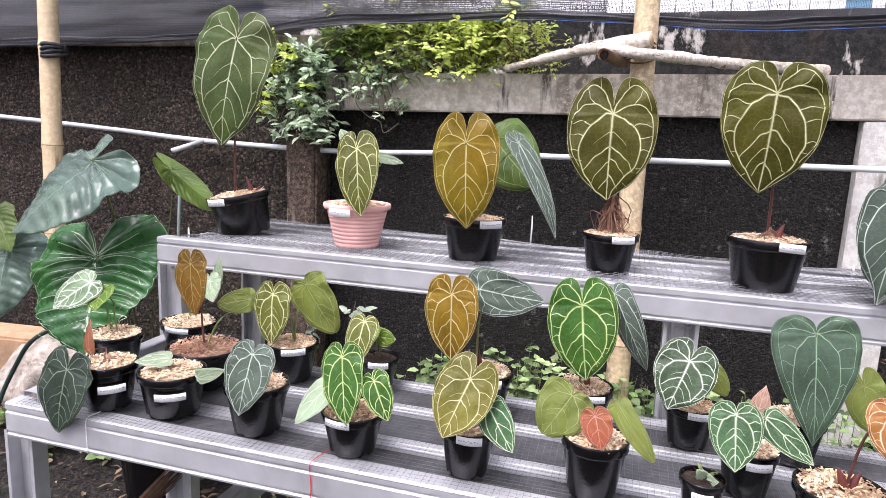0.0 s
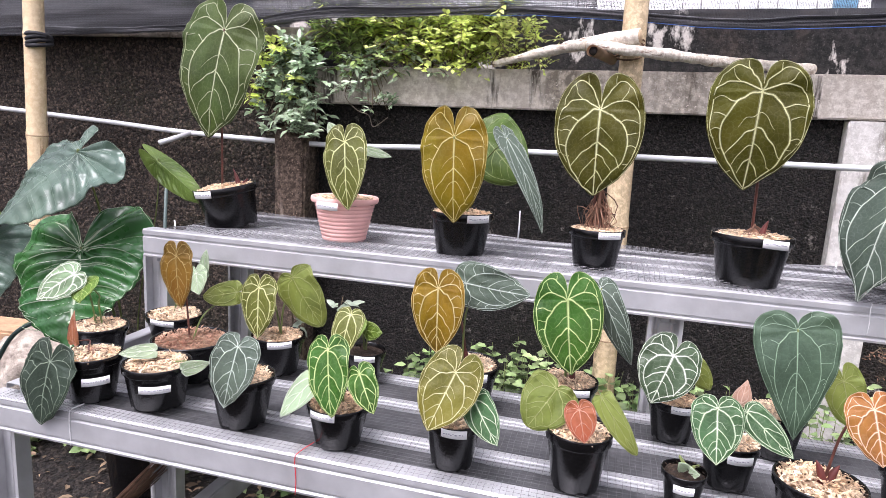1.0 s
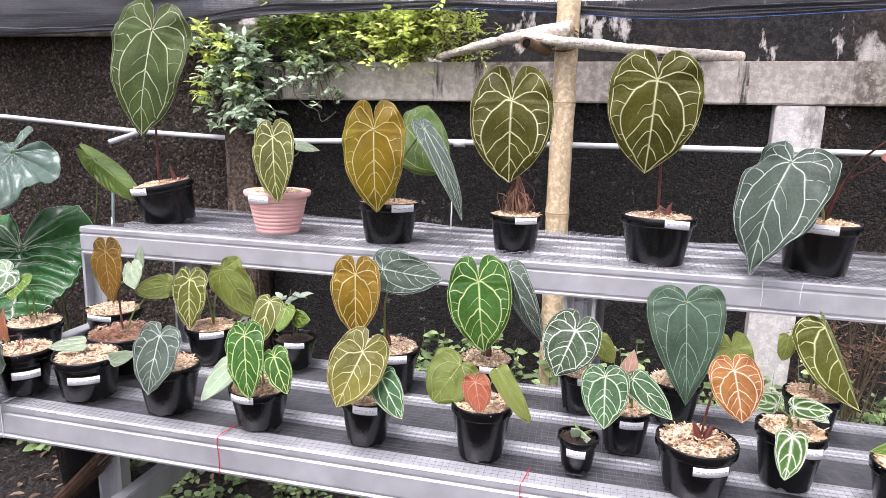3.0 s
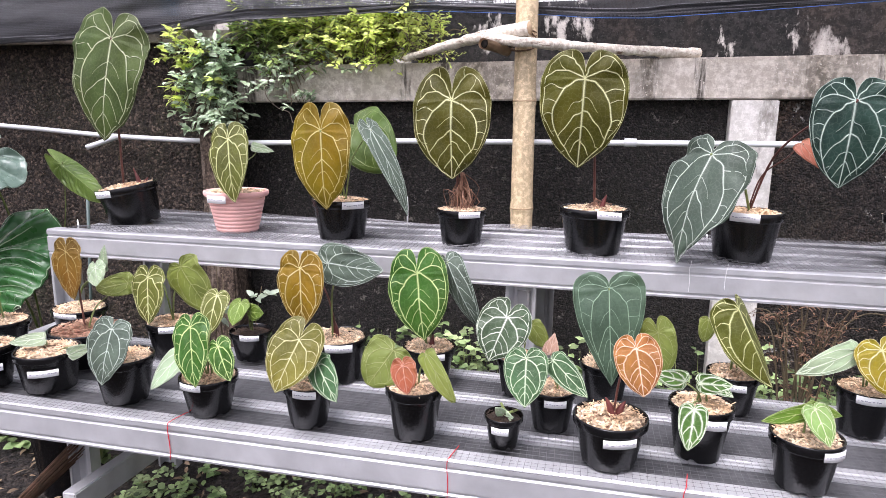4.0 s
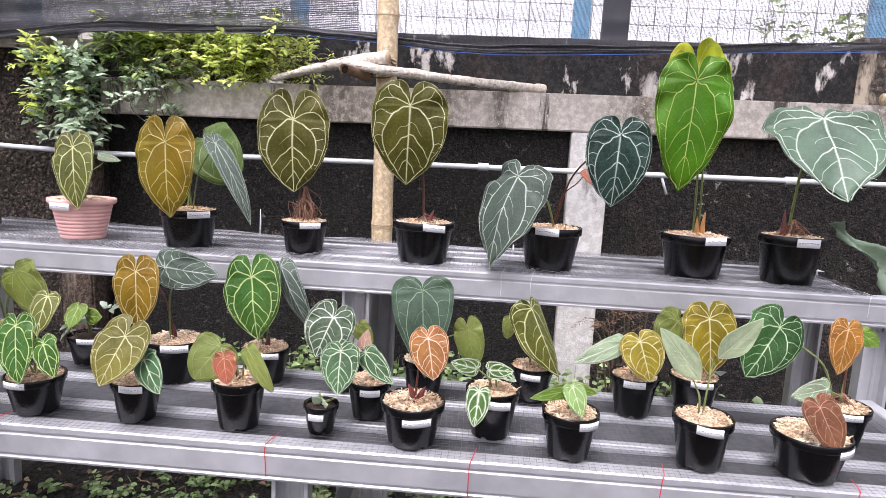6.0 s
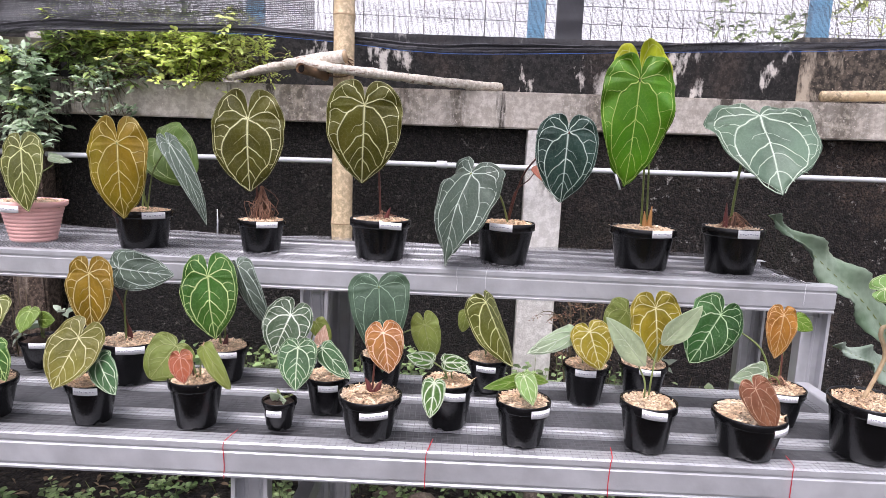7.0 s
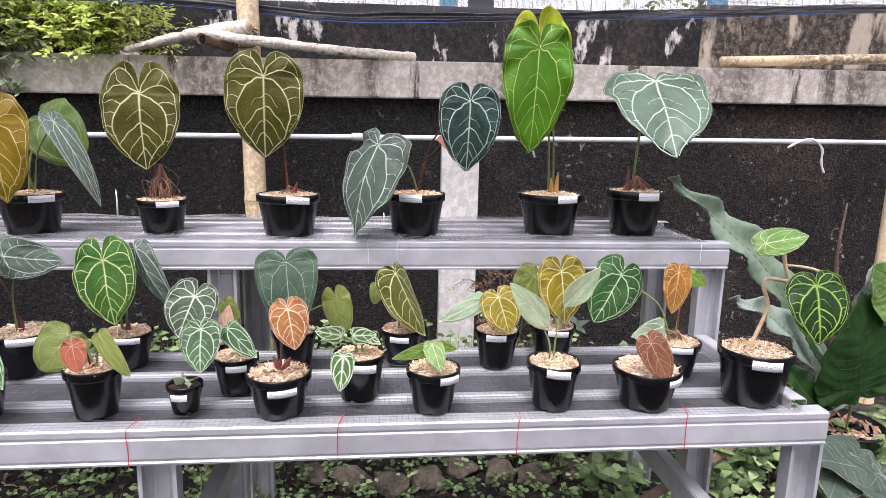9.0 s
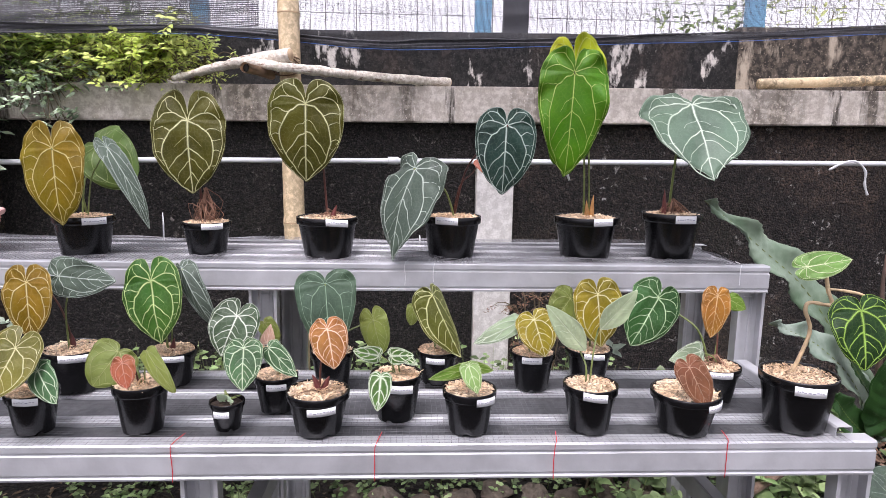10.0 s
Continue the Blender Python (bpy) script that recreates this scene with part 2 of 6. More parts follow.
def spline(pts, n):
    """Catmull-Rom through points, n samples a span."""
    pts = [Vector(p) for p in pts]
    out = []
    for i in range(len(pts) - 1):
        a, b, c, d = pts[max(i - 1, 0)], pts[i], pts[i + 1], pts[min(i + 2, len(pts) - 1)]
        for k in range(n):
            t = k / n
            out.append(0.5 * (2 * b + (c - a) * t + (2 * a - 5 * b + 4 * c - d) * t * t + (3 * b - a - 3 * c + d) * t ** 3))
    out.append(pts[-1])
    return out


def lathe(bm, profile, sides=40, wobble=None):
    rings = []
    for r, z in profile:
        rings.append([bm.verts.new((r * math.cos(2 * math.pi * k / sides), r * math.sin(2 * math.pi * k / sides), z + (wobble(k) if wobble else 0))) for k in range(sides)])
    for r0, r1 in zip(rings, rings[1:]):
        for k in range(sides):
            bm.faces.new((r0[k], r0[(k + 1) % sides], r1[(k + 1) % sides], r1[k]))
    return rings


# ---- leaves ----
HALF = [(0, 1), (0.08, 0.97), (0.30, 0.885), (0.60, 0.74), (0.86, 0.53), (0.985, 0.31), (1.0, 0.12), (0.97, -0.06), (0.89, -0.38), (0.75, -0.68), (0.56, -0.91), (0.36, -1.0), (0.19, -0.95), (0.08, -0.76), (0.02, -0.46), (0.0, -0.20)]
ROUND = [(0, 1), (0.22, 0.97), (0.56, 0.83), (0.86, 0.58), (1.0, 0.26), (1.0, 0.0), (0.93, -0.40), (0.70, -0.80), (0.42, -1.0), (0.20, -0.92), (0.06, -0.60), (0.0, -0.25)]
MIDDLE = [(0, 1), (0.06, 0.96), (0.24, 0.85), (0.52, 0.66), (0.80, 0.43), (0.97, 0.20), (1.0, 0.02), (0.96, -0.36), (0.80, -0.78), (0.54, -1.0), (0.29, -0.95), (0.11, -0.72), (0.025, -0.46), (0.0, -0.20)]
BROAD = [(0, 1), (0.06, 0.94), (0.28, 0.84), (0.62, 0.70), (0.90, 0.47), (1.0, 0.20), (0.99, -0.1), (0.90, -0.55), (0.70, -0.88), (0.46, -1.0), (0.26, -0.92), (0.10, -0.66), (0.0, -0.2)]
CLEFT = [(0, 1), (0.10, 0.95), (0.42, 0.80), (0.74, 0.56), (0.95, 0.26), (1.0, 0.0), (0.98, -0.36), (0.88, -0.70), (0.68, -0.95), (0.45, -1.0), (0.24, -0.86), (0.10, -0.52), (0.03, -0.2), (0.0, -0.04)]
SPOON = [(0, 1), (0.2, 0.94), (0.6, 0.76), (0.95, 0.5), (0.95, 0.32), (0.6, 0.14), (0.2, 0.03), (0.0, 0.0)]
VEINS = [
    ([(0, 0), (0.0, 0.5), (0, 0.98)], 1.3),
    ([(0, 0), (0.24, 0.05), (0.46, 0.14), (0.62, 0.29), (0.67, 0.45), (0.55, 0.64), (0.36, 0.77), (0.18, 0.88), (0.03, 0.97)], 1.0),
    ([(0, 0), (0.18, -0.12), (0.42, -0.24), (0.64, -0.22), (0.82, -0.02), (0.90, 0.13), (0.90, 0.33), (0.80, 0.50), (0.62, 0.66)], 0.75),
    ([(0, 0), (0.11, -0.34), (0.25, -0.60), (0.40, -0.76), (0.58, -0.72), (0.74, -0.46), (0.83, -0.10)], 0.7),
    ([(0.42, -0.24), (0.54, -0.44), (0.60, -0.68)], 0.45),
    ([(0.30, -0.66), (0.31, -0.82), (0.32, -0.94)], 0.45),
    ([(0.46, 0.14), (0.68, 0.10), (0.89, 0.12)], 0.65),
    ([(0.62, 0.28), (0.76, 0.26), (0.91, 0.26)], 0.45),
    ([(0.66, 0.42), (0.78, 0.40), (0.87, 0.42)], 0.5),
    ([(0.60, 0.57), (0.66, 0.57), (0.72, 0.56)], 0.4),
    ([(0, 0.36), (0.22, 0.44), (0.42, 0.55), (0.54, 0.65)], 0.8),
    ([(0, 0.70), (0.12, 0.76), (0.22, 0.86)], 0.7),
    ([(0, 0.22), (0.18, 0.27), (0.36, 0.37)], 0.4),
    ([(0, 0.54), (0.14, 0.58), (0.28, 0.68), (0.36, 0.77)], 0.5),
    ([(0.78, 0.49), (0.82, 0.48), (0.86, 0.45)], 0.35),
    ([(0.34, 0.76), (0.39, 0.77), (0.43, 0.78)], 0.35),
]


GIANT_VEINS = [([(0, 0), (0.0, 0.5), (0, 0.98)], 1.5)]
GIANT_VEINS += [([(0, 0.03 + 0.085 * i), (0.34, 0.02 + 0.095 * i), (0.66, 0.07 + 0.098 * i), (0.94 - 0.085 * i, 0.17 + 0.092 * i)], 0.55) for i in range(8)]
GIANT_VEINS += [([(0, 0), (0.10 + 0.13 * i, -0.42 + 0.09 * i), (0.26 + 0.19 * i, -0.82 + 0.20 * i)], 0.5) for i in range(4)]

GIANT_MAIN = [([(0, 0), (0.16, -0.30), (0.34, -0.56), (0.52, -0.70)], 1.0), ([(0, 0.02), (0.26, -0.02), (0.56, -0.04), (0.80, 0.02)], 0.8), ([(0, 0.16), (0.30, 0.16), (0.60, 0.22)], 0.5)]


def leaf(plant_ob, J, T, half_w, lobe, key, roll=0, stalk=True, droop=0.12, fold=0.10, name="leaf", root=None, face=(0, -1, 0.12), vein_w=1.0, veins=None, ridge=0.0, wavy=1.0, hinge=(0, 0), shape=None, bend=0.0):
    """A heart-shaped blade hung at J with its tip at T, its veins raised upon it, and its stalk from the pot."""
    J, T = Vector(J), Vector(T)
    D = T - J
    L = D.length
    D.normalize()
    N = Vector(face)
    N = (N - D * N.dot(D)).normalized()
    N = Matrix.Rotation(radians(roll), 3, D) @ N
    X = N.cross(D)
    half_w = half_w / max(0.5, math.cos(radians(roll)))
    spoon = lobe <= 0.0001
    slim = key in ("pine", "rose", "blush")
    turns = [(math.cos(radians(h)), math.sin(radians(h))) for h in hinge]
    ph, seedv = random.uniform(0, 6.28), random.uniform(0, 50)
    skew = random.uniform(-0.05, 0.05)

    def surf(u, v, lift=0.0):
        a, b = abs(u) / half_w, v / L
        z = fold * half_w * (a ** 1.3) * (0.4 if b < 0 else 1.0) - droop * L * (b * b if b > 0 else 0.25 * (v / max(lobe, 0.01)) ** 2 * lobe / L)
        z -= 0.10 * half_w * a * a * (1.5 if b < 0.1 else 0.8)
        th = math.atan2(u, v)
        rho = min(1.0, math.hypot(a, b if b > 0 else v / max(lobe, 0.01)))
        z += wavy * (half_w * 0.045 * rho ** 3 * math.sin(5 * th + ph) + half_w * 0.03 * rho ** 3 * math.sin(9 * th + ph * 2))
        if ridge:
            fan = min(1.0, max(0.0, (b - 0.02) / 0.16))
            z += ridge * half_w * (0.35 + a) * (1 - 0.8 * rho ** 5) * (fan * abs(math.sin(math.pi * 7.5 * (b - 0.26 * a * a))) + (1 - fan) * abs(math.sin(th * 5.2)))
        q = Vector((u / half_w * 3.2 + seedv, v / L * 3.2, seedv))
        z += half_w * 0.06 * noise.noise(q) + half_w * 0.018 * noise.noise(q * 3.1)
        u2 = u + skew * v * (1 - abs(b)) * 0.6
        c, s = turns[1 if u > 0 else 0]
        z -= bend * L * max(b, 0.0) ** 3
        return J + X * (u2 * c) + D * v + N * (z + lift - abs(u2) * s)

    def real(p):
        return p[0] * half_w, p[1] * (L if p[1] > 0 else lobe)

    half = spline([(p[0], p[1], 0) for p in (SPOON if spoon else shape or (ROUND if key == "leafback" else MIDDLE if slim else HALF))], 9 if ridge else 4)
    loop = [real(p) for p in half] + [(-u, v) for u, v in (real(p) for p in half[-2:0:-1])]
    rhos = [(i + 1) / 26 for i in range(26)] if ridge else (0.08, 0.17, 0.27, 0.37, 0.47, 0.57, 0.66, 0.75, 0.83, 0.91, 1.0)
    c0 = (0, 0.45 * L) if spoon else (0, 0.0)
    verts, faces = [surf(*c0)], []
    n = len(loop)
    for r in rhos:
        for i, (u, v) in enumerate(loop):
            j = 1 + wavy * (0.012 * noise.noise(Vector((u / half_w * 4, v / L * 4, seedv))) + 0.006 * math.sin(i * 0.9 + ph)) * r ** 4
            verts.append(surf(c0[0] + (u - c0[0]) * r * j, c0[1] + (v - c0[1]) * r * j))
    for k in range(n):
        faces.append((0, 1 + k, 1 + (k + 1) % n))
        for q in range(len(rhos) - 1):
            a, b = 1 + q * n, 1 + (q + 1) * n
            faces.append((a + k, b + k, b + (k + 1) % n, a + (k + 1) % n))
    blade = raw(name, verts, faces, blade_mat(key), plant_ob)
    sol = blade.modifiers.new("thickness", "SOLIDIFY")
    sol.thickness, sol.offset = 0.0006 + 0.004 * half_w, -1
    # veins as low ridges on both halves
    vv, vf, side_faces = [], [], []
    base_w = (0.0135 * half_w + 0.0004) * LEAF[key][2] * vein_w
    lines = veins if veins else VEINS if half_w > 0.03 else VEINS[:4] + VEINS[10:12]
    if spoon:
        lines = [([(0, 0.0), (0, 0.5), (0, 0.98)], 1.3)] + [([(0, 0.15 + 0.13 * i), (0.3, 0.22 + 0.13 * i), (0.62, 0.32 + 0.11 * i)], 0.4) for i in range(4)]

    def strip(line, widths, halo=2.3):
        """A low ridge along a line on the blade, with a paler band of skin on both sides."""
        m, start = len(line), len(vv)
        for i, (u, v) in enumerate(line):
            (ua, va), (ub, vb) = line[max(i - 1, 0)], line[min(i + 1, m - 1)]
            ll = math.hypot(ub - ua, vb - va) or 1
            nu, nv = -(vb - va) / ll, (ub - ua) / ll
            ww = widths[i]
            for off, lift in ((-halo, 0.0003), (-1, 0.0006), (0, 0.0009 + ww * 0.25), (1, 0.0006), (halo, 0.0003)):
                vv.append(surf(u + nu * ww * off, v + nv * ww * off, lift))
        for i in range(m - 1):
            for k in range(4):
                if k in (0, 3):
                    side_faces.append(len(vf))
                a = start + i * 5 + k
                vf.append((a, a + 1, a + 6, a + 5))

    for pts, w in lines:
        for side in ((1, -1) if pts[0][0] or pts[-1][0] else (1,)):
            jit = 1 + random.uniform(-0.06, 0.06)
            line = []
            for p in spline([(p[0] * side * (1 - 0.55 * max(p[1], 0) if slim else 1), p[1] * (jit if 0 < p[1] < 0.9 else 1), 0) for p in pts], 9 if ridge else 6):
                q = Vector((p.x * 3.3 + seedv, p.y * 3.3, seedv))
                k = 0.035 if 0.02 < abs(p.x) and not ridge else 0.0
                line.append(real((p.x + k * noise.noise(q * 1.6), p.y + k * noise.noise(q * 1.6 + Vector((9, 4, 2))))))
            strip(line, [base_w * w * (1 - 0.62 * i / (len(line) - 1)) for i in range(len(line))])
    edge = [(c0[0] + (u - c0[0]) * 0.985, c0[1] + (v - c0[1]) * 0.985) for u, v in loop]
    strip(edge + edge[:1], [base_w * 0.10 + 0.0002] * (len(edge) + 1), 1.6)
    ribs = raw("venation", vv, vf, vein_mat(key), blade)
    ribs.data.materials.append(halo_mat(key))
    for i in side_faces:
        ribs.data.polygons[i].material_index = 1
    if stalk and plant_ob:
        S = Vector(root) if root else plant_ob["soil_at"]
        S = Vector(S) + Vector((random.uniform(-0.012, 0.012), random.uniform(-0.008, 0.008), -0.004))
        back = J - N * 0.006
        rise = max(0.02, (J.z - S.z))
        p1 = S.lerp(back, 0.25) + Vector((0, 0.0, rise * 0.30))
        p2 = S.lerp(back, 0.72) - N * 0.025 + Vector((0, 0, rise * 0.14))
        bm = bmesh.new()
        r0 = 0.0014 + 0.013 * half_w
        line = spline([S, p1, p2, back, J + D * 0.004 - N * 0.001], 5)
        tube(bm, line, [r0 * (1.25 - 0.55 * i / (len(line) - 1)) for i in range(len(line))], 7)
        part("petiole", bm, PETRED if key in ("olive", "dusk", "rose", "coral", "orange", "brown", "bronze", "plum", "teal", "bronzepink") else PETIOLE, plant_ob)
    return blade


def chips(r, n, size, seed):
    """Shredded wood lying on the soil: slivers of many lengths and tilts."""
    rnd = random.Random(seed)
    verts, faces = [], []
    for _ in range(n):
        a, d = rnd.uniform(0, 6.283), r * math.sqrt(rnd.random()) * 0.97
        ln = size * math.exp(rnd.gauss(-0.55, 0.5))
        wd, th = min(ln, size * 0.7) * rnd.uniform(0.16, 0.75), size * rnd.uniform(0.03, 0.09)
        m = pose(d * math.cos(a), d * math.sin(a), 0.004 + 0.012 * rnd.random() * (1 - d / r * 0.7), rnd.gauss(0, 22), rnd.gauss(0, 20), rnd.uniform(0, 360))
        s = len(verts)
        for x, y, z in ((-1, -1, -1), (1, -0.7, -1), (1, 0.7, -1), (-1, 1, -1), (-0.9, -0.8, 1), (0.9, -0.6, 1), (0.9, 0.6, 1), (-0.9, 0.8, 1)):
            verts.append(m @ Vector((x * ln / 2, y * wd / 2, z * th / 2)))
        faces += [tuple(s + i for i in q) for q in ((0, 3, 2, 1), (4, 5, 6, 7), (0, 1, 5, 4), (1, 2, 6, 5), (2, 3, 7, 6), (3, 0, 4, 7))]
    return verts, faces


PLANTS = []


def plant(x, y, zb, R, h, words="", label_at=20, label_h=None, style="black", taper=0.74, lean=(0, 0), dark=False, chip=0.017, tuft=0):
    """A nursery pot with soil, shredded wood and a written label; leaves are hung on it afterwards."""
    seed = len(PLANTS) + 11
    rnd = random.Random(seed)
    e = new("potted_plant")
    e.matrix_basis = Matrix.Identity(4)
    PLANTS.append(e)
    M = pose(x, y, zb, lean[0], lean[1], 0) @ pose(0, 0, 0, 0, 0, rnd.uniform(0, 360))
    bm = bmesh.new()
    if style == "pink":
        prof = [(R * 0.60, 0.0)]
        for i in range(9):
            z0, z1 = h * (0.04 + 0.09 * i), h * (0.04 + 0.09 * (i + 1))
            r0 = R * (0.62 + 0.30 * z0 / h)
            prof += [(r0 + 0.0022, z0 + 0.001), (r0 + 0.0026, z0 + 0.006), (r0 + 0.0022, z1 - 0.0025), (r0 + 0.0005, z1 - 0.001)]
        prof += [(R * 0.97, h * 0.88), (R * 1.0, h * 0.92), (R, h * 0.99), (R * 0.985, h), (R * 0.95, h), (R * 0.93, h * 0.97), (R * 0.86, h * 0.86)]
        material = PINK
    else:
        prof = [(R * taper * 0.86, 0.004), (R * taper, 0.0), (R * (taper + 0.012), 0.004), (R * 0.925, h * 0.80), (R * 0.93, h * 0.815), (R * 0.985, h * 0.825), (R * 0.995, h * 0.84), (R, h * 0.985), (R * 0.99, h), (R * 0.955, h), (R * 0.945, h * 0.985), (R * 0.90, h * 0.80)]
        material = BLACK
    rings = lathe(bm, prof, 44)
    bm.faces.new(rings[0][::-1])
    if style != "pink":
        # drainage notches at the foot
        for k in range(44):
            if k % 11 in (0, 1):
                for r in rings[1:3]:
                    r[k].co.z += 0.005
    bm.transform(M)
    pot_ob = part("pot", bm, material, e, "ribbed pink plastic pot" if style == "pink" else "black plastic nursery pot")
    # soil
    bm = bmesh.new()
    zs = h * 0.90
    rg = lathe(bm, [(R * 0.93, zs - 0.004), (R * 0.7, zs + 0.002), (R * 0.4, zs + 0.006), (R * 0.12, zs + 0.008)], 28)
    bm.faces.new(rg[-1])
    for v in bm.verts:
        v.co.z += 0.004 * noise.noise(v.co * 90 + Vector((seed, 0, 0)))
    bm.transform(M)
    part("soil", bm, SOIL if dark else SOILCHIP, e)
    v, f = chips(R * 0.90, 30 if dark else int(420 + 7600 * R), chip * 0.62, seed)
    up = M @ Matrix.Translation((0, 0, zs + 0.002))
    ch = raw("mulch", [up @ p for p in v], f, SOIL if dark else (CHIPDARK if style == "root" else CHIP), e, smooth=False)
    ch["kind"] = "stuff"
    e["soil_at"] = tuple(M @ Vector((0, 0, zs + 0.004)))
    # label wrapped on the rim
    if label_at is not None:
        lw, lh = min(0.064, R * 0.88), max(0.014, h * 0.17)
        zc = h * (label_h if label_h else 0.90)
        a0 = radians(-90 + label_at)
        verts, faces, bars, bf = [], [], [], []
        C = pose(x, y, zb, lean[0], lean[1], 0)
        slant = rnd.uniform(-0.10, 0.04)

        def on_rim(s, t, o):
            z = zc + t + slant * s
            rr = (R + o) if z > h * 0.83 else R * (0.93 if z > h * .79 else 0.93 - 0.21 * (0.8 - z / h)) + o + 0.003
            a = a0 + s / R
            return C @ Vector((max(rr, R + o) * math.cos(a), max(rr, R + o) * math.sin(a), z))
        for i in range(9):
            s = (i / 8 - 0.5) * lw
            verts += [on_rim(s, -lh / 2, 0.0012), on_rim(s, lh / 2, 0.0012), on_rim(s, lh / 2, 0.0004), on_rim(s, -lh / 2, 0.0004)]
            if i:
                b = 4 * i
                faces += [(b - 4, b, b + 1, b - 3), (b - 3, b + 1, b + 2, b - 2), (b - 1, b + 3, b, b - 4)]
        lab = raw("label", verts, faces, PAPER, e, "white paper label")
        s = -lw * 0.42
        while s < lw * 0.36:
            w = rnd.uniform(0.002, 0.007) * (R / 0.08)
            t = rnd.uniform(-0.06, 0.06) * lh
            k = len(bars)
            for q in range(3):
                bars += [on_rim(s + w * q / 2, t - lh * 0.05, 0.0016), on_rim(s + w * q / 2, t + lh * 0.07, 0.0016)]
            bf += [(k, k + 2, k + 3, k + 1), (k + 2, k + 4, k + 5, k + 3)]
            s += w + rnd.uniform(0.0012, 0.003)
        raw("writing", bars, bf, INK, lab, "faint handwriting")
    if tuft:
        # dry roots and stem stubs at the crown
        bm = bmesh.new()
        s0 = Vector(e["soil_at"])
        for i in range(26 if tuft < 0.05 else 110):
            a = rnd.uniform(0, 6.28)
            d = Vector((math.cos(a), math.sin(a), 0))
            tube(bm, spline([s0 + d * 0.004 + Vector((0, 0, tuft * rnd.uniform(0.3, 1))), s0 + d * rnd.uniform(0.006, 0.022) + Vector((rnd.gauss(0, 0.013), rnd.gauss(0, 0.013), tuft * rnd.uniform(0.1, 0.6))), s0 + d * R * rnd.uniform(0.15, 0.6) + Vector((0, 0, 0.002))], 3), [0.0015, 0.0015, 0.0014, 0.0012, 0.0010, 0.0008, 0.0006], 5)
        tube(bm, [s0, s0 + Vector((0, 0, tuft * 0.6)), s0 + Vector((0.002, 0, tuft))], [0.006, 0.005, 0.003], 7)
        part("root_tuft", bm, ROOT, e, "dry brown aerial roots")
    tagged(e, words or "potted plant in a black plastic pot with wood chips", "potted plant", "potted plants on the bench")
    return e


# ---- ground and walls ----
G = -0.12
SL = 0.011


def noisy_sheet(name, x0, x1, z0, z1, y, nx, nz, amp, freq, material, slope=0.0, label="", thick=0.12):
    """A rough wall face with real relief, closed behind."""
    verts, faces = [], []
    for j in range(nz + 1):
        for i in range(nx + 1):
            x, z = x0 + (x1 - x0) * i / nx, z0 + (z1 - z0) * j / nz
            edge = 0 if i in (0, nx) or j in (0, nz) else 1
            q = Vector((x * freq, z * freq, y))
            d = amp * edge * (noise.noise(q) + 0.6 * noise.noise(q * 2.3) + 0.4 * noise.noise(q * 5.1))
            verts.append((x, y - d, z + slope * (x - 1.0)))
    w = nx + 1
    for j in range(nz):
        for i in range(nx):
            a = j * w + i
            faces.append((a, a + 1, a + 1 + w, a + w))
    k = len(verts)
    for x, z in ((x0, z0), (x1, z0), (x1, z1), (x0, z1)):
        verts.append((x, y + thick, z + slope * (x - 1.0)))
    c = [0, nx, nz * w + nx, nz * w]
    rim = [[i for i in range(nx + 1)], [j * w + nx for j in range(nz + 1)], [nz * w + i for i in range(nx, -1, -1)], [j * w for j in range(nz, -1, -1)]]
    for q in range(4):
        faces.append(tuple(rim[q][::-1] + [k + q, k + (q + 1) % 4]))
    faces.append((k, k + 3, k + 2, k + 1))
    ob = raw(name, verts, faces, material, None, "", True)
    return tagged(ob, label, "wall", kind="structure")


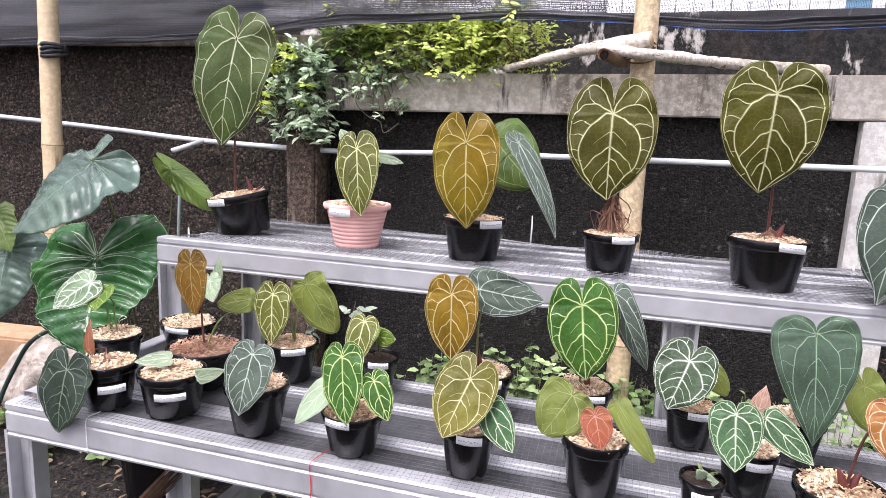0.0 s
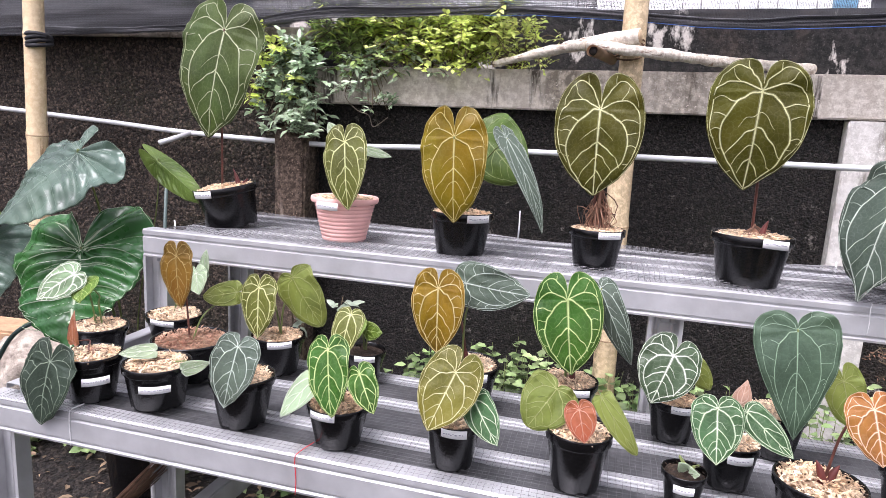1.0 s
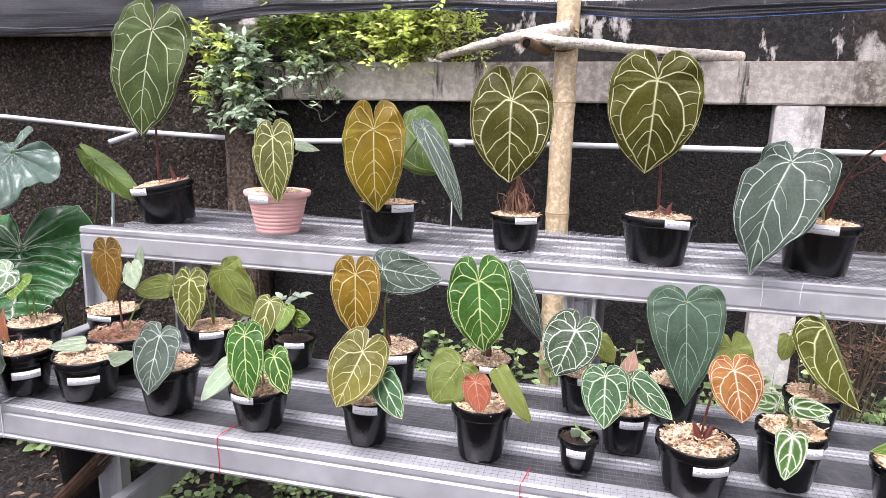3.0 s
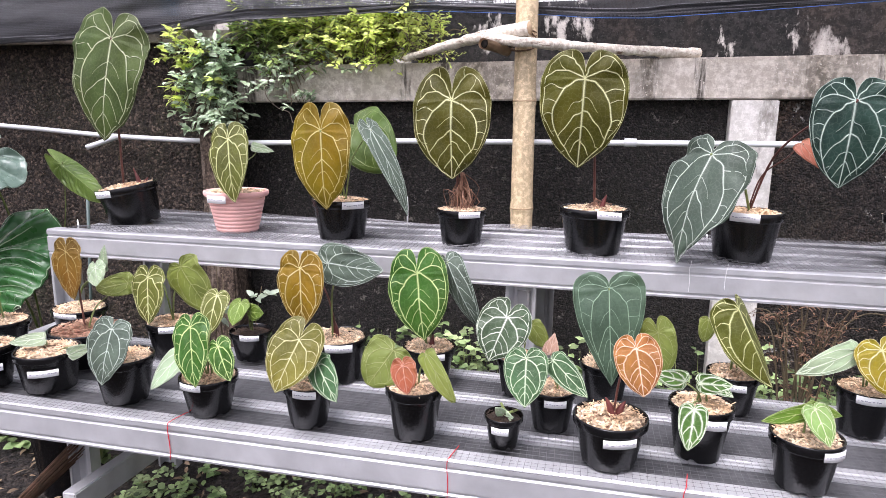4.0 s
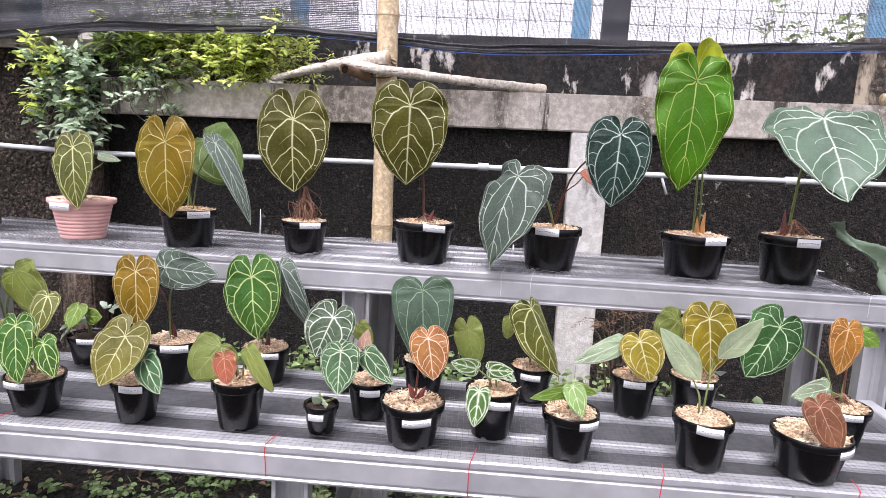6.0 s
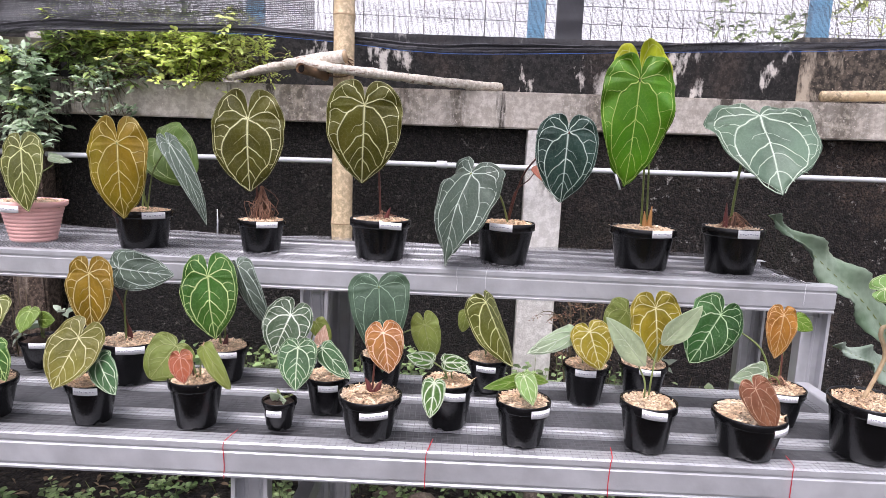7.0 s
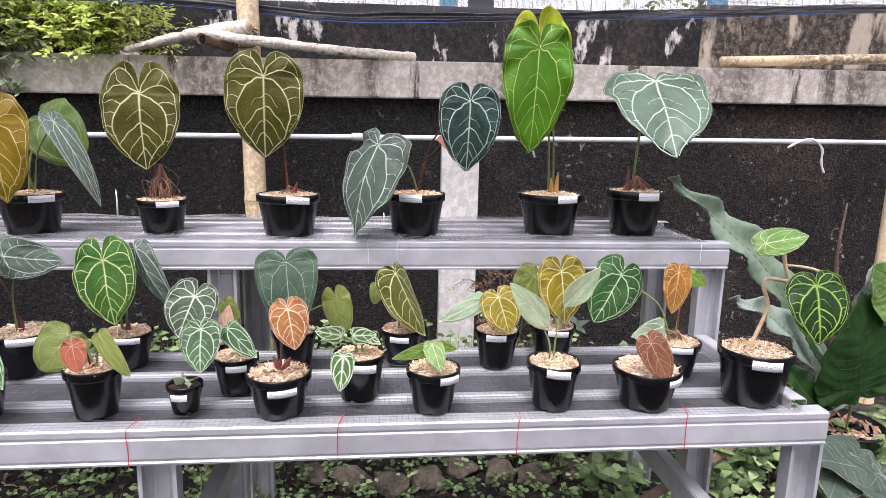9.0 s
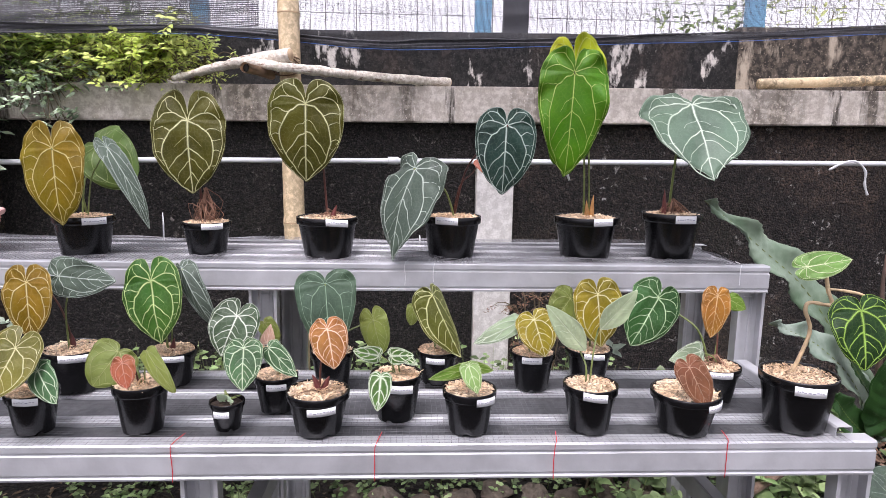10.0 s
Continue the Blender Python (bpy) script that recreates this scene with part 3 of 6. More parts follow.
def wall_mat(name, c_dark, c_mid, c_light, s_big, s_fine, light_cut, bump, streak=1.0, rough=0.95, moss=None, flakes=None, edge=0.10, grain=0, rust=None):
    """Weathered masonry: grime, pale patches and run-down streaks."""
    m = bpy.data.materials.new(name)
    m.use_nodes = True
    n, l = m.node_tree.nodes, m.node_tree.links
    b = n["Principled BSDF"]
    tc = n.new("ShaderNodeTexCoord")
    mp = n.new("ShaderNodeMapping")
    mp.inputs["Scale"].default_value = (1, 1, 1.0 / streak)
    l.new(tc.outputs["Object"], mp.inputs[0])

    def nz(scale, detail, src):
        k = n.new("ShaderNodeTexNoise")
        k.inputs["Scale"].default_value, k.inputs["Detail"].default_value, k.inputs["Roughness"].default_value = scale, detail, 0.65
        l.new(src, k.inputs["Vector"])
        return k.outputs[0]

    def ramp(src, lo, hi):
        k = n.new("ShaderNodeMapRange")
        k.inputs[1].default_value, k.inputs[2].default_value = lo, hi
        l.new(src, k.inputs[0])
        return k.outputs[0]

    def mixc(fac, a, c):
        k = n.new("ShaderNodeMix")
        k.data_type = "RGBA"
        l.new(fac, k.inputs[0])
        for s, q in ((6, a), (7, c)):
            if isinstance(q, tuple):
                k.inputs[s].default_value = (*q, 1)
            else:
                l.new(q, k.inputs[s])
        return k.outputs[2]
    big = nz(s_big, 8, mp.outputs[0])
    fine = nz(s_fine, 6, tc.outputs["Object"])
    c = mixc(ramp(fine, 0.44, 0.60), c_dark, c_mid)
    c = mixc(ramp(big, light_cut, light_cut + edge), c, c_light)
    if rust:
        c = mixc(ramp(nz(1.7, 7, mp.outputs[0]), 0.50, 0.62), c, mixc(ramp(fine, 0.46, 0.62), tuple(q * 0.35 for q in rust), rust))
    if moss:
        c = mixc(ramp(nz(2.2, 5, tc.outputs["Object"]), 0.52, 0.70), c, moss)
    grit = nz(s_fine * 3, 4, tc.outputs["Object"])
    c = mixc(ramp(grit, 0.60, 0.68), c, tuple(q * (2.8 if q < 0.2 else 1.08) for q in c_mid))
    if flakes:
        spot = n.new("ShaderNodeMath")
        spot.operation = "MULTIPLY"
        l.new(ramp(nz(24, 10, tc.outputs["Object"]), 0.600, 0.615), spot.inputs[0])
        l.new(ramp(nz(2.6, 3, mp.outputs[0]), 0.50, 0.60), spot.inputs[1])
        c = mixc(spot.outputs[0], c, flakes)
    if grain:
        # small stones thrown into the render, each with its own tone
        cell = n.new("ShaderNodeTexVoronoi")
        cell.inputs["Scale"].default_value = grain
        shove = n.new("ShaderNodeMix")
        shove.data_type = "VECTOR"
        shove.inputs[0].default_value = 0.03
        sh = n.new("ShaderNodeTexNoise")
        sh.inputs["Scale"].default_value = 26
        l.new(tc.outputs["Object"], sh.inputs["Vector"])
        l.new(tc.outputs["Object"], shove.inputs[4])
        l.new(sh.outputs[1], shove.inputs[5])
        l.new(shove.outputs[1], cell.inputs["Vector"])
        tone = n.new("ShaderNodeSeparateColor")
        l.new(cell.outputs["Color"], tone.inputs[0])
        c = mixc(ramp(tone.outputs[0], 0.72, 0.98), c, tuple(min(1, q * 1.8) for q in c_mid))
        c = mixc(ramp(cell.outputs["Distance"], 0.45, 0.85), c, c_dark)
    l.new(c, b.inputs["Base Color"])
    b.inputs["Roughness"].default_value = rough
    bp = n.new("ShaderNodeBump")
    bp.inputs["Strength"].default_value, bp.inputs["Distance"].default_value = bump, 0.015
    l.new(nz(s_fine * 1.3, 10, tc.outputs["Object"]), bp.inputs["Height"])
    if grain:
        pebbles = n.new("ShaderNodeBump")
        pebbles.invert = True
        pebbles.inputs["Strength"].default_value, pebbles.inputs["Distance"].default_value = 1.0, 0.012
        l.new(cell.outputs["Distance"], pebbles.inputs["Height"])
        l.new(bp.outputs[0], pebbles.inputs["Normal"])
        l.new(pebbles.outputs[0], b.inputs["Normal"])
    else:
        l.new(bp.outputs[0], b.inputs["Normal"])
    return m


PEBBLE = wall_mat("pebbledash", (0.011, 0.008, 0.006), (0.090, 0.066, 0.050), (0.115, 0.082, 0.060), 3, 75, 0.60, 1.0, moss=(0.032, 0.032, 0.015), grain=78)
SOOT = wall_mat("sooty_render", (0.005, 0.0045, 0.004), (0.034, 0.028, 0.025), (0.050, 0.040, 0.033), 2.4, 60, 0.62, 1.0, moss=(0.016, 0.015, 0.009), flakes=(0.20, 0.18, 0.16), grain=120)
PANELB = wall_mat("brown_render", (0.006, 0.005, 0.0045), (0.040, 0.031, 0.026), (0.12, 0.095, 0.08), 4.2, 55, 0.66, 1.0, moss=(0.022, 0.021, 0.012), flakes=(0.42, 0.40, 0.37), grain=110, rust=(0.17, 0.115, 0.085))
BEAM = wall_mat("grey_concrete", (0.48, 0.43, 0.365), (0.68, 0.63, 0.56), (0.090, 0.078, 0.064), 9.0, 26, 0.565, 0.5, streak=7.0, edge=0.07, rust=(0.48, 0.42, 0.34))
POST = wall_mat("pale_concrete", (0.56, 0.54, 0.50), (0.72, 0.70, 0.66), (0.26, 0.24, 0.21), 4.0, 36, 0.60, 0.4, streak=2.5, edge=0.06)
UPPER = wall_mat("black_peeling_paint", (0.006, 0.006, 0.006), (0.026, 0.024, 0.023), (0.58, 0.55, 0.51), 6.2, 40, 0.572, 0.5, streak=2.2, edge=0.05, rust=(0.060, 0.046, 0.038))
UPPERB = wall_mat("brown_peeling_paint", (0.028, 0.024, 0.020), (0.12, 0.098, 0.076), (0.42, 0.36, 0.28), 4.2, 30, 0.53, 0.5, streak=2.8, edge=0.06)
# dark soil, its colour lowered further for the shade under the bench
EARTH = wall_mat("dark_shaded_earth", (0.008, 0.006, 0.005), (0.030, 0.023, 0.018), (0.060, 0.047, 0.038), 2.5, 24, 0.57, 1.0, moss=(0.022, 0.026, 0.011), grain=60)

bm = bmesh.new()
bmesh.ops.create_grid(bm, x_segments=120, y_segments=120, size=1)
for v in bm.verts:
    x, y = v.co.x, v.co.y
    v.co = Vector((x * 3 + (abs(x) ** 6) * 900 * (1 if x > 0 else -1), 1.5 + y * 2.5 + (abs(y) ** 6) * 900 * (1 if y > 0 else -1), G))
    if v.co.length < 8:
        v.co.z += 0.02 * noise.noise(v.co * 2.2) + 0.012 * noise.noise(v.co * 7)
tagged(part("ground", bm, EARTH), "brown earth with litter and weeds, darkened for bench shade", "ground", kind="structure")

noisy_sheet("wall_left", -5.2, -1.36, G - 0.1, 1.55, 3.02, 480, 210, 0.007, 60, PEBBLE, 0, "dark mossy pebble-dashed retaining wall")
bm = bmesh.new()
box_into(bm, -5.2, -1.36, 2.99, 3.30, 1.552, 1.605, 0.006)
tagged(part("trim_cap_left", bm, BEAM, smooth=False), "grey concrete coping on the dark wall", "coping", kind="structure")
noisy_sheet("wall_panel_left", -1.358, 0.958, G - 0.1, 1.29, 3.10, 270, 160, 0.005, 55, SOOT, SL, "soot-black rendered wall panel")
noisy_sheet("wall_panel_right", 1.147, 5.2, G - 0.1, 1.285, 3.10, 460, 160, 0.005, 55, PANELB, SL, "brown-black rendered wall panel")
bm = bmesh.new()
box_into(bm, -1.36, 5.2, 3.04, 3.36, 1.288, 1.462, 0.006, SL)
tagged(part("trim_beam", bm, BEAM, smooth=False), "stained grey concrete beam with a ledge", "beam", kind="structure")
bm = bmesh.new()
box_into(bm, 0.96, 1.146, 3.042, 3.2, G - 0.1, 1.285, 0.005, SL)
tagged(part("wall_pillar", bm, POST, smooth=False), "pale grey concrete pillar in the wall", "pillar", kind="structure")
noisy_sheet("wall_upper", -5.2, 2.38, 1.46, 1.765, 3.34, 120, 14, 0.003, 20, UPPER, SL, "black peeling painted upper wall")
noisy_sheet("wall_upper_right", 2.38, 5.2, 1.46, 1.80, 3.34, 80, 14, 0.003, 20, UPPERB, 0.02, "brown peeling upper wall")
# timber pillar at the joint of the walls
bm = bmesh.new()
box_into(bm, -1.50, -1.335, 2.90, 3.03, G - 0.1, 1.24, 0.01)
bmesh.ops.subdivide_edges(bm, edges=bm.edges[:], cuts=5, use_grid_fill=True)
for v in bm.verts:
    v.co += Vector((0.006, 0.006, 0)) * noise.noise(v.co * 9)
tagged(part("timber_post", bm, wall_mat("rotten_timber", (0.045, 0.030, 0.021), (0.145, 0.105, 0.078), (0.27, 0.22, 0.175), 9, 50, 0.58, 0.9, streak=9.0, edge=0.08)), "rotten dark brown timber post against the wall", "post")
# far side of the yard, behind the camera
bm = bmesh.new()
box_into(bm, -5.4, -5.2, -4, 3.4, G - 0.1, 1.6)
tagged(part("wall_west", bm, PEBBLE), "dark garden wall", "wall", kind="structure")

# ---- the steel bench, two tiers ----
ZL, ZU = 0.560, 0.850
FASCIA = [(0.040, 0.0), (0.004, 0.0), (0.0, -0.003), (0.0, -0.013), (0.004, -0.016), (0.004, -0.020), (0.0, -0.023), (0.0, -0.062), (0.004, -0.065), (0.004, -0.069), (0.0, -0.072), (0.001, -0.076), (0.036, -0.076)]


def channel(name, prof, origin, axis, side, up, length, parent, material=STEEL, thick=0.0013):
    """A folded sheet-steel section swept along an axis."""
    o, a, s, u = Vector(origin), Vector(axis), Vector(side), Vector(up)
    verts, faces = [], []
    cuts = max(1, int(length / 0.4))
    for i in range(cuts + 1):
        for p, q in prof:
            verts.append(o + a * (length * i / cuts) + s * p + u * q)
    n = len(prof)
    for i in range(cuts):
        for k in range(n - 1):
            b = i * n + k
            faces.append((b, b + 1, b + n + 1, b + n))
    ob = raw(name, verts, faces, material, parent, smooth=False)
    m = ob.modifiers.new("sheet", "SOLIDIFY")
    m.thickness, m.offset = thick, 0
    return ob


C75 = [(0.0, 0.008), (0.0, 0.0), (0.036, 0.0), (0.036, 0.016), (0.033, 0.019), (0.033, 0.024), (0.036, 0.027), (0.036, 0.048), (0.033, 0.051), (0.033, 0.056), (0.036, 0.059), (0.036, 0.075), (0.0, 0.075), (0.0, 0.067)]
bench = tagged(new("plant_bench"), "galvanised steel two-tier plant bench with wire mesh shelves", "bench")
XL0, XL1, XU0, XU1 = -1.146, 1.637, -1.150, 1.647
channel("front_rail", FASCIA, (XL0, 1.118, ZL), (1, 0, 0), (0, 1, 0), (0, 0, 1), XL1 - XL0, bench)
channel("front_rail", FASCIA, (XU0, 1.598, ZU), (1, 0, 0), (0, 1, 0), (0, 0, 1), XU1 - XU0, bench)
channel("back_rail", FASCIA, (XU1, 2.03, ZU), (-1, 0, 0), (0, -1, 0), (0, 0, 1), XU1 - XU0, bench)
SLAT = [(0.0, -0.028), (0.0, -0.001), (0.002, 0.0), (0.012, 0.0), (0.014, -0.003), (0.018, -0.003), (0.020, 0.0), (0.036, 0.0), (0.038, -0.002), (0.038, -0.028)]
for y in (1.232, 1.388, 1.524):
    channel("slat", SLAT, (XL0 + 0.03, y, ZL - 0.001), (1, 0, 0), (0, 1, 0), (0, 0, 1), XL1 - XL0 - 0.06, bench)
for y in (1.690, 1.790, 1.892):
    channel("slat", SLAT, (XU0 + 0.07, y, ZU + 0.002), (1, 0, 0), (0, 1, 0), (0, 0, 1), XU1 - XU0 - 0.15, bench)
# end rails standing a little proud of the lower shelf
RAIL = [(0.0, -0.03), (0.0, 0.022), (0.003, 0.025), (0.034, 0.025), (0.036, 0.022), (0.036, 0.012)]
channel("end_rail", RAIL, (1.555, 1.135, ZL), (0, 1, 0), (1, 0, 0), (0, 0, 1), 0.44, bench)
channel("end_rail", RAIL, (-1.075, 1.135, ZL), (0, 1, 0), (-1, 0, 0), (0, 0, 1), 0.44, bench)
# cross bearers under both shelves
for x in (-1.12, 0.20, 1.57):
    channel("bearer", C75, (x, 1.16, ZL - 0.098), (0, 1, 0), (1, 0, 0), (0, 0, 1), 0.44, bench)
for x in (-1.14, 0.22, 1.60):
    channel("bearer", C75, (x, 1.64, ZU - 0.098), (0, 1, 0), (1, 0, 0), (0, 0, 1), 0.39, bench)
# legs
def leg(x, y, top, side=1):
    channel("leg", [(q * side, p) for p, q in C75], (x, y, G - 0.02), (0, 0, 1), (1, 0, 0), (0, 1, 0), top - G + 0.02, bench)


for x, y, s in ((-1.10, 1.135, -1), (-0.985, 1.50, -1), (0.165, 1.135, 1), (0.225, 1.50, 1), (1.572, 1.135, 1), (1.53, 1.50, 1)):
    leg(x, y, ZL - 0.075, s)
for x, y, s in ((-1.09, 1.615, -1), (-1.07, 1.99, -1), (0.194, 1.615, 1), (0.225, 1.90, 1), (1.575, 1.615, 1), (1.575, 1.96, 1)):
    leg(x, y, ZU - 0.075, s)
# braces
for x in (-0.72, 0.27, 1.39):
    bm = bmesh.new()
    for a, b in (((x, 1.15, 0.31), (x, 1.60, 0.30)),):
        d = Vector(b) - Vector(a)
        m = Matrix.Translation(Vector(a).lerp(Vector(b), 0.5)) @ d.to_track_quat("Y", "Z").to_matrix().to_4x4()
        box_into(bm, -0.018, 0.018, -d.length / 2, d.length / 2, -0.03, 0.03, 0.003, m=m)
    part("brace", bm, STEEL, bench, smooth=False)

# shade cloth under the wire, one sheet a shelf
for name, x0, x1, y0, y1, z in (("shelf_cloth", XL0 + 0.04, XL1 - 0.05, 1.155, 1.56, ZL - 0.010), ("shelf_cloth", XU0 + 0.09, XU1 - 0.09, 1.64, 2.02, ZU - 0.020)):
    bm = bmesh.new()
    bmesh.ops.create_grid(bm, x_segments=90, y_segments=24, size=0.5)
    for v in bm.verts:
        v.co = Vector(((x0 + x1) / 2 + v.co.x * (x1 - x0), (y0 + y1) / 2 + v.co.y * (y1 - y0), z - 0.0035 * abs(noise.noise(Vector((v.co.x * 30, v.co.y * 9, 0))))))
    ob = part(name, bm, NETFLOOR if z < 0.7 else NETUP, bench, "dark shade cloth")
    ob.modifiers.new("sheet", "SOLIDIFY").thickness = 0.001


def wire_mesh(x0, x1, y0, y1, z, pitch, seed, rough, rad=0.00026, material=WIRE):
    """Square-mesh wire laid loose on the shelf."""
    verts, faces = [], []

    def wave(x, y):
        return z + 0.002 + rough * (0.5 + noise.noise(Vector((x * 5, y * 9, seed)))) * 0.7

    def run(pts, r=rad):
        s = len(verts)
        for i, p in enumerate(pts):
            d = (pts[min(i + 1, len(pts) - 1)] - pts[max(i - 1, 0)]).normalized()
            a = d.cross(Vector((0, 0, 1))).normalized()
            verts.extend((p + a * r, p + Vector((0, 0, r * 1.6)), p - a * r))
        for i in range(len(pts) - 1):
            b = s + 3 * i
            faces.extend(((b, b + 3, b + 4, b + 1), (b + 1, b + 4, b + 5, b + 2)))
    y = y0
    while y < y1:
        n = int((x1 - x0) / 0.05)
        run([Vector((x0 + (x1 - x0) * i / n, y + 0.0035 * noise.noise(Vector((i * 0.31, y * 40, seed))), wave(x0 + (x1 - x0) * i / n, y))) for i in range(n + 1)])
        y += pitch * (1 + 0.35 * noise.noise(Vector((y * 60, seed, 0))))
    x = x0
    while x < x1:
        n = 9
        run([Vector((x + 0.004 * noise.noise(Vector((i * 0.5, x * 30, seed + 9))), y0 + (y1 - y0) * i / n, wave(x, y0 + (y1 - y0) * i / n))) for i in range(n + 1)])
        x += pitch * (1 + 0.25 * noise.noise(Vector((x * 60, seed, 3))))
    ob = raw("wire_mesh", verts, faces, material, bench, "galvanised square wire mesh", smooth=False)
    ob["kind"] = "stuff"


wire_mesh(XL0 + 0.03, XL1 - 0.06, 1.105, 1.565, ZL, 0.0127, 3, 0.003)
wire_mesh(XU0 + 0.08, XU1 - 0.08, 1.585, 2.035, ZU, 0.0127, 8, 0.015, 0.00050, WIREUP)


# ties on the rails
def tie(x, y, z, drop, material, words):
    bm = bmesh.new()
    r = random.uniform(-0.004, 0.004)
    tube(bm, spline([(x + 0.012, y + 0.05, z + 0.004), (x + 0.004, y + 0.004, z + 0.0045), (x, y - 0.003, z - 0.006), (x + r, y - 0.003, z - drop * 0.6), (x + r * 0.5, y - 0.003, z - drop)], 4), 0.0009, 6)
    part("tie", bm, material, bench, words)


for x in (-0.425, 0.156, 0.567, 0.94, 1.307):
    tie(x, 1.118, ZL, 0.078, RED, "red raffia tie")
for x, y, z, d in ((-0.93, 1.118, ZL, 0.075), (0.62, 1.598, ZU, 0.06), (0.70, 1.598, ZU, 0.05), (1.56, 1.598, ZU, 0.055)):
    tie(x, y, z, d, TIE, "white string tie")

# ---- bamboo, sticks, pipe, net ----
CULM = wall_mat("streaked_bamboo", (0.71, 0.54, 0.32), (0.82, 0.66, 0.43), (0.36, 0.22, 0.11), 16, 46, 0.60, 0.25, streak=16.0, rough=0.40, edge=0.05, rust=(0.79, 0.62, 0.39))
NODE = mat("bamboo_node", (0.30, 0.19, 0.10), 0.6, 0.3, 40, col2=(0.55, 0.40, 0.24))


def bamboo(name, p0, p1, r0, r1, nodes, words, cat="pole"):
    """A culm with swollen nodes."""
    p0, p1 = Vector(p0), Vector(p1)
    bm = bmesh.new()
    pts, rads = [], []
    N = 60
    ks = sorted(list(np.linspace(0, 1, N)) + [k + d for k in nodes for d in (-0.008, -0.003, 0.003, 0.008)])
    for t in ks:
        g = min([abs(t - k) for k in nodes] + [1])
        pts.append(p0.lerp(p1, t) + Vector((0.004 * noise.noise(Vector((t * 4, 1, 0))), 0, 0)))
        rads.append((r0 + (r1 - r0) * t) * (1 + (0.07 if g < 0.0045 else (0.02 if g < 0.01 else 0))))
    tube(bm, pts, rads, 20)
    culm = tagged(part(name, bm, CULM), words, cat)
    for k in nodes:
        bm = bmesh.new()
        d = (p1 - p0).normalized()
        c = p0.lerp(p1, k) + Vector((0.004 * noise.noise(Vector((k * 4, 1, 0))), 0, 0))
        r = (r0 + (r1 - r0) * k) * 1.075
        tube(bm, [c - d * 0.004, c - d * 0.0015, c + d * 0.0015, c + d * 0.004], [r * 0.985, r * 1.012, r * 1.012, r * 0.985], 20)
        part("node", bm, NODE, culm, "brown ring at a joint of the culm")
    return culm


bamboo("bamboo_pole", (0.125, 2.78, G - 0.05), (0.088, 2.78, 2.7), 0.048, 0.044, (0.18, 0.345, 0.50, 0.66, 0.83), "thick pale bamboo pole standing by the wall")
bamboo("bamboo_pole", (-2.64, 2.62, G - 0.05), (-2.545, 2.62, 2.7), 0.046, 0.042, (0.12, 0.27, 0.42, 0.58, 0.75), "pale bamboo pole with the net tied on")
bamboo("bamboo_culm", (2.39, 3.12, 1.512), (4.2, 3.14, 1.60), 0.026, 0.026, (0.3, 0.62), "cut bamboo culm lying on the ledge", "bamboo")
def stick(points, r0, r1, seed, words):
    """A barkless bough: knotty, cracked along its length, sawn off at both ends."""
    line = spline(points, 14)
    m = len(line)
    bm = bmesh.new()
    tube(bm, line, [r0 + (r1 - r0) * i / (m - 1) + 0.003 * noise.noise(Vector((i * 0.25, seed, 0))) for i in range(m)], 20)
    for v in bm.verts:
        v.co += Vector((0.003, 0.003, 0.006)) * noise.noise(v.co * 22 + Vector((seed, 0, 0))) + Vector((0, 0.002, 0.003)) * noise.noise(Vector((v.co.x * 12, v.co.y * 90, v.co.z * 90)))
    ob = tagged(part("driftwood_stick", bm, BOUGH), words, "stick")
    for k, (p, q) in enumerate(((line[0], line[1]), (line[-1], line[-2]))):
        d = (p - q).normalized()
        bm = bmesh.new()
        tube(bm, [p - d * 0.002, p + d * 0.0015], (r0, r1)[k] * 0.9, 20)
        part("sawn_end", bm, SAWN, ob, "pale sawn end grain")
    return ob


BOUGH = wall_mat("barkless_bough", (0.62, 0.54, 0.44), (0.88, 0.82, 0.72), (0.24, 0.15, 0.095), 16, 60, 0.585, 0.8, streak=0.25, rough=0.85, edge=0.06)
SAWN = mat("sawn_end", (0.45, 0.30, 0.17), 0.8, 0.35, 60, 0.4, 200, col2=(0.66, 0.49, 0.31))
stick([(-0.466, 2.970, 1.458), (-0.266, 2.840, 1.489), (-0.083, 2.740, 1.514), (0.126, 2.675, 1.538)], 0.014, 0.029, 3, "weathered pale stick tied across the bamboo pole")
stick([(-0.063, 2.690, 1.507), (0.131, 2.675, 1.486), (0.460, 2.920, 1.482), (0.821, 3.115, 1.484)], 0.019, 0.021, 8, "long weathered stick resting on the concrete ledge")
bm = bmesh.new()
tube(bm, [(0.033, 2.740, 1.459), (-0.005, 2.640, 1.467), (-0.036, 2.560, 1.470)], [0.019, 0.020, 0.021], 18, cap=False)
bmesh.ops.solidify(bm, geom=bm.faces[:], thickness=0.005)
tagged(part("bamboo_stub", bm, mat("brown_bamboo", (0.36, 0.24, 0.15), 0.5, 0.3, 20)), "short hollow bamboo stub tied to the pole", "bamboo")
# solid black plug stands in for the shade inside the open stub
bm = bmesh.new()
tube(bm, [(-0.012, 2.620, 1.468), (-0.033, 2.572, 1.470)], 0.0155, 16)
part("hollow", bm, mat("hollow_shade", (0.012, 0.008, 0.006), 0.9), bpy.data.objects["bamboo_stub"], "black plug standing for shade inside the culm")
bm = bmesh.new()
for k in range(5):
    c = Vector((0.085, 2.780, 1.508)) + Vector((0, 0, 0.010 * k - 0.02))
    tube(bm, [c + Vector((0.062 * math.cos(a), 0.064 * math.sin(a), 0.030 * math.sin(a + 1.2 * k))) for a in np.linspace(0, 6.283, 26)], 0.0032, 6)
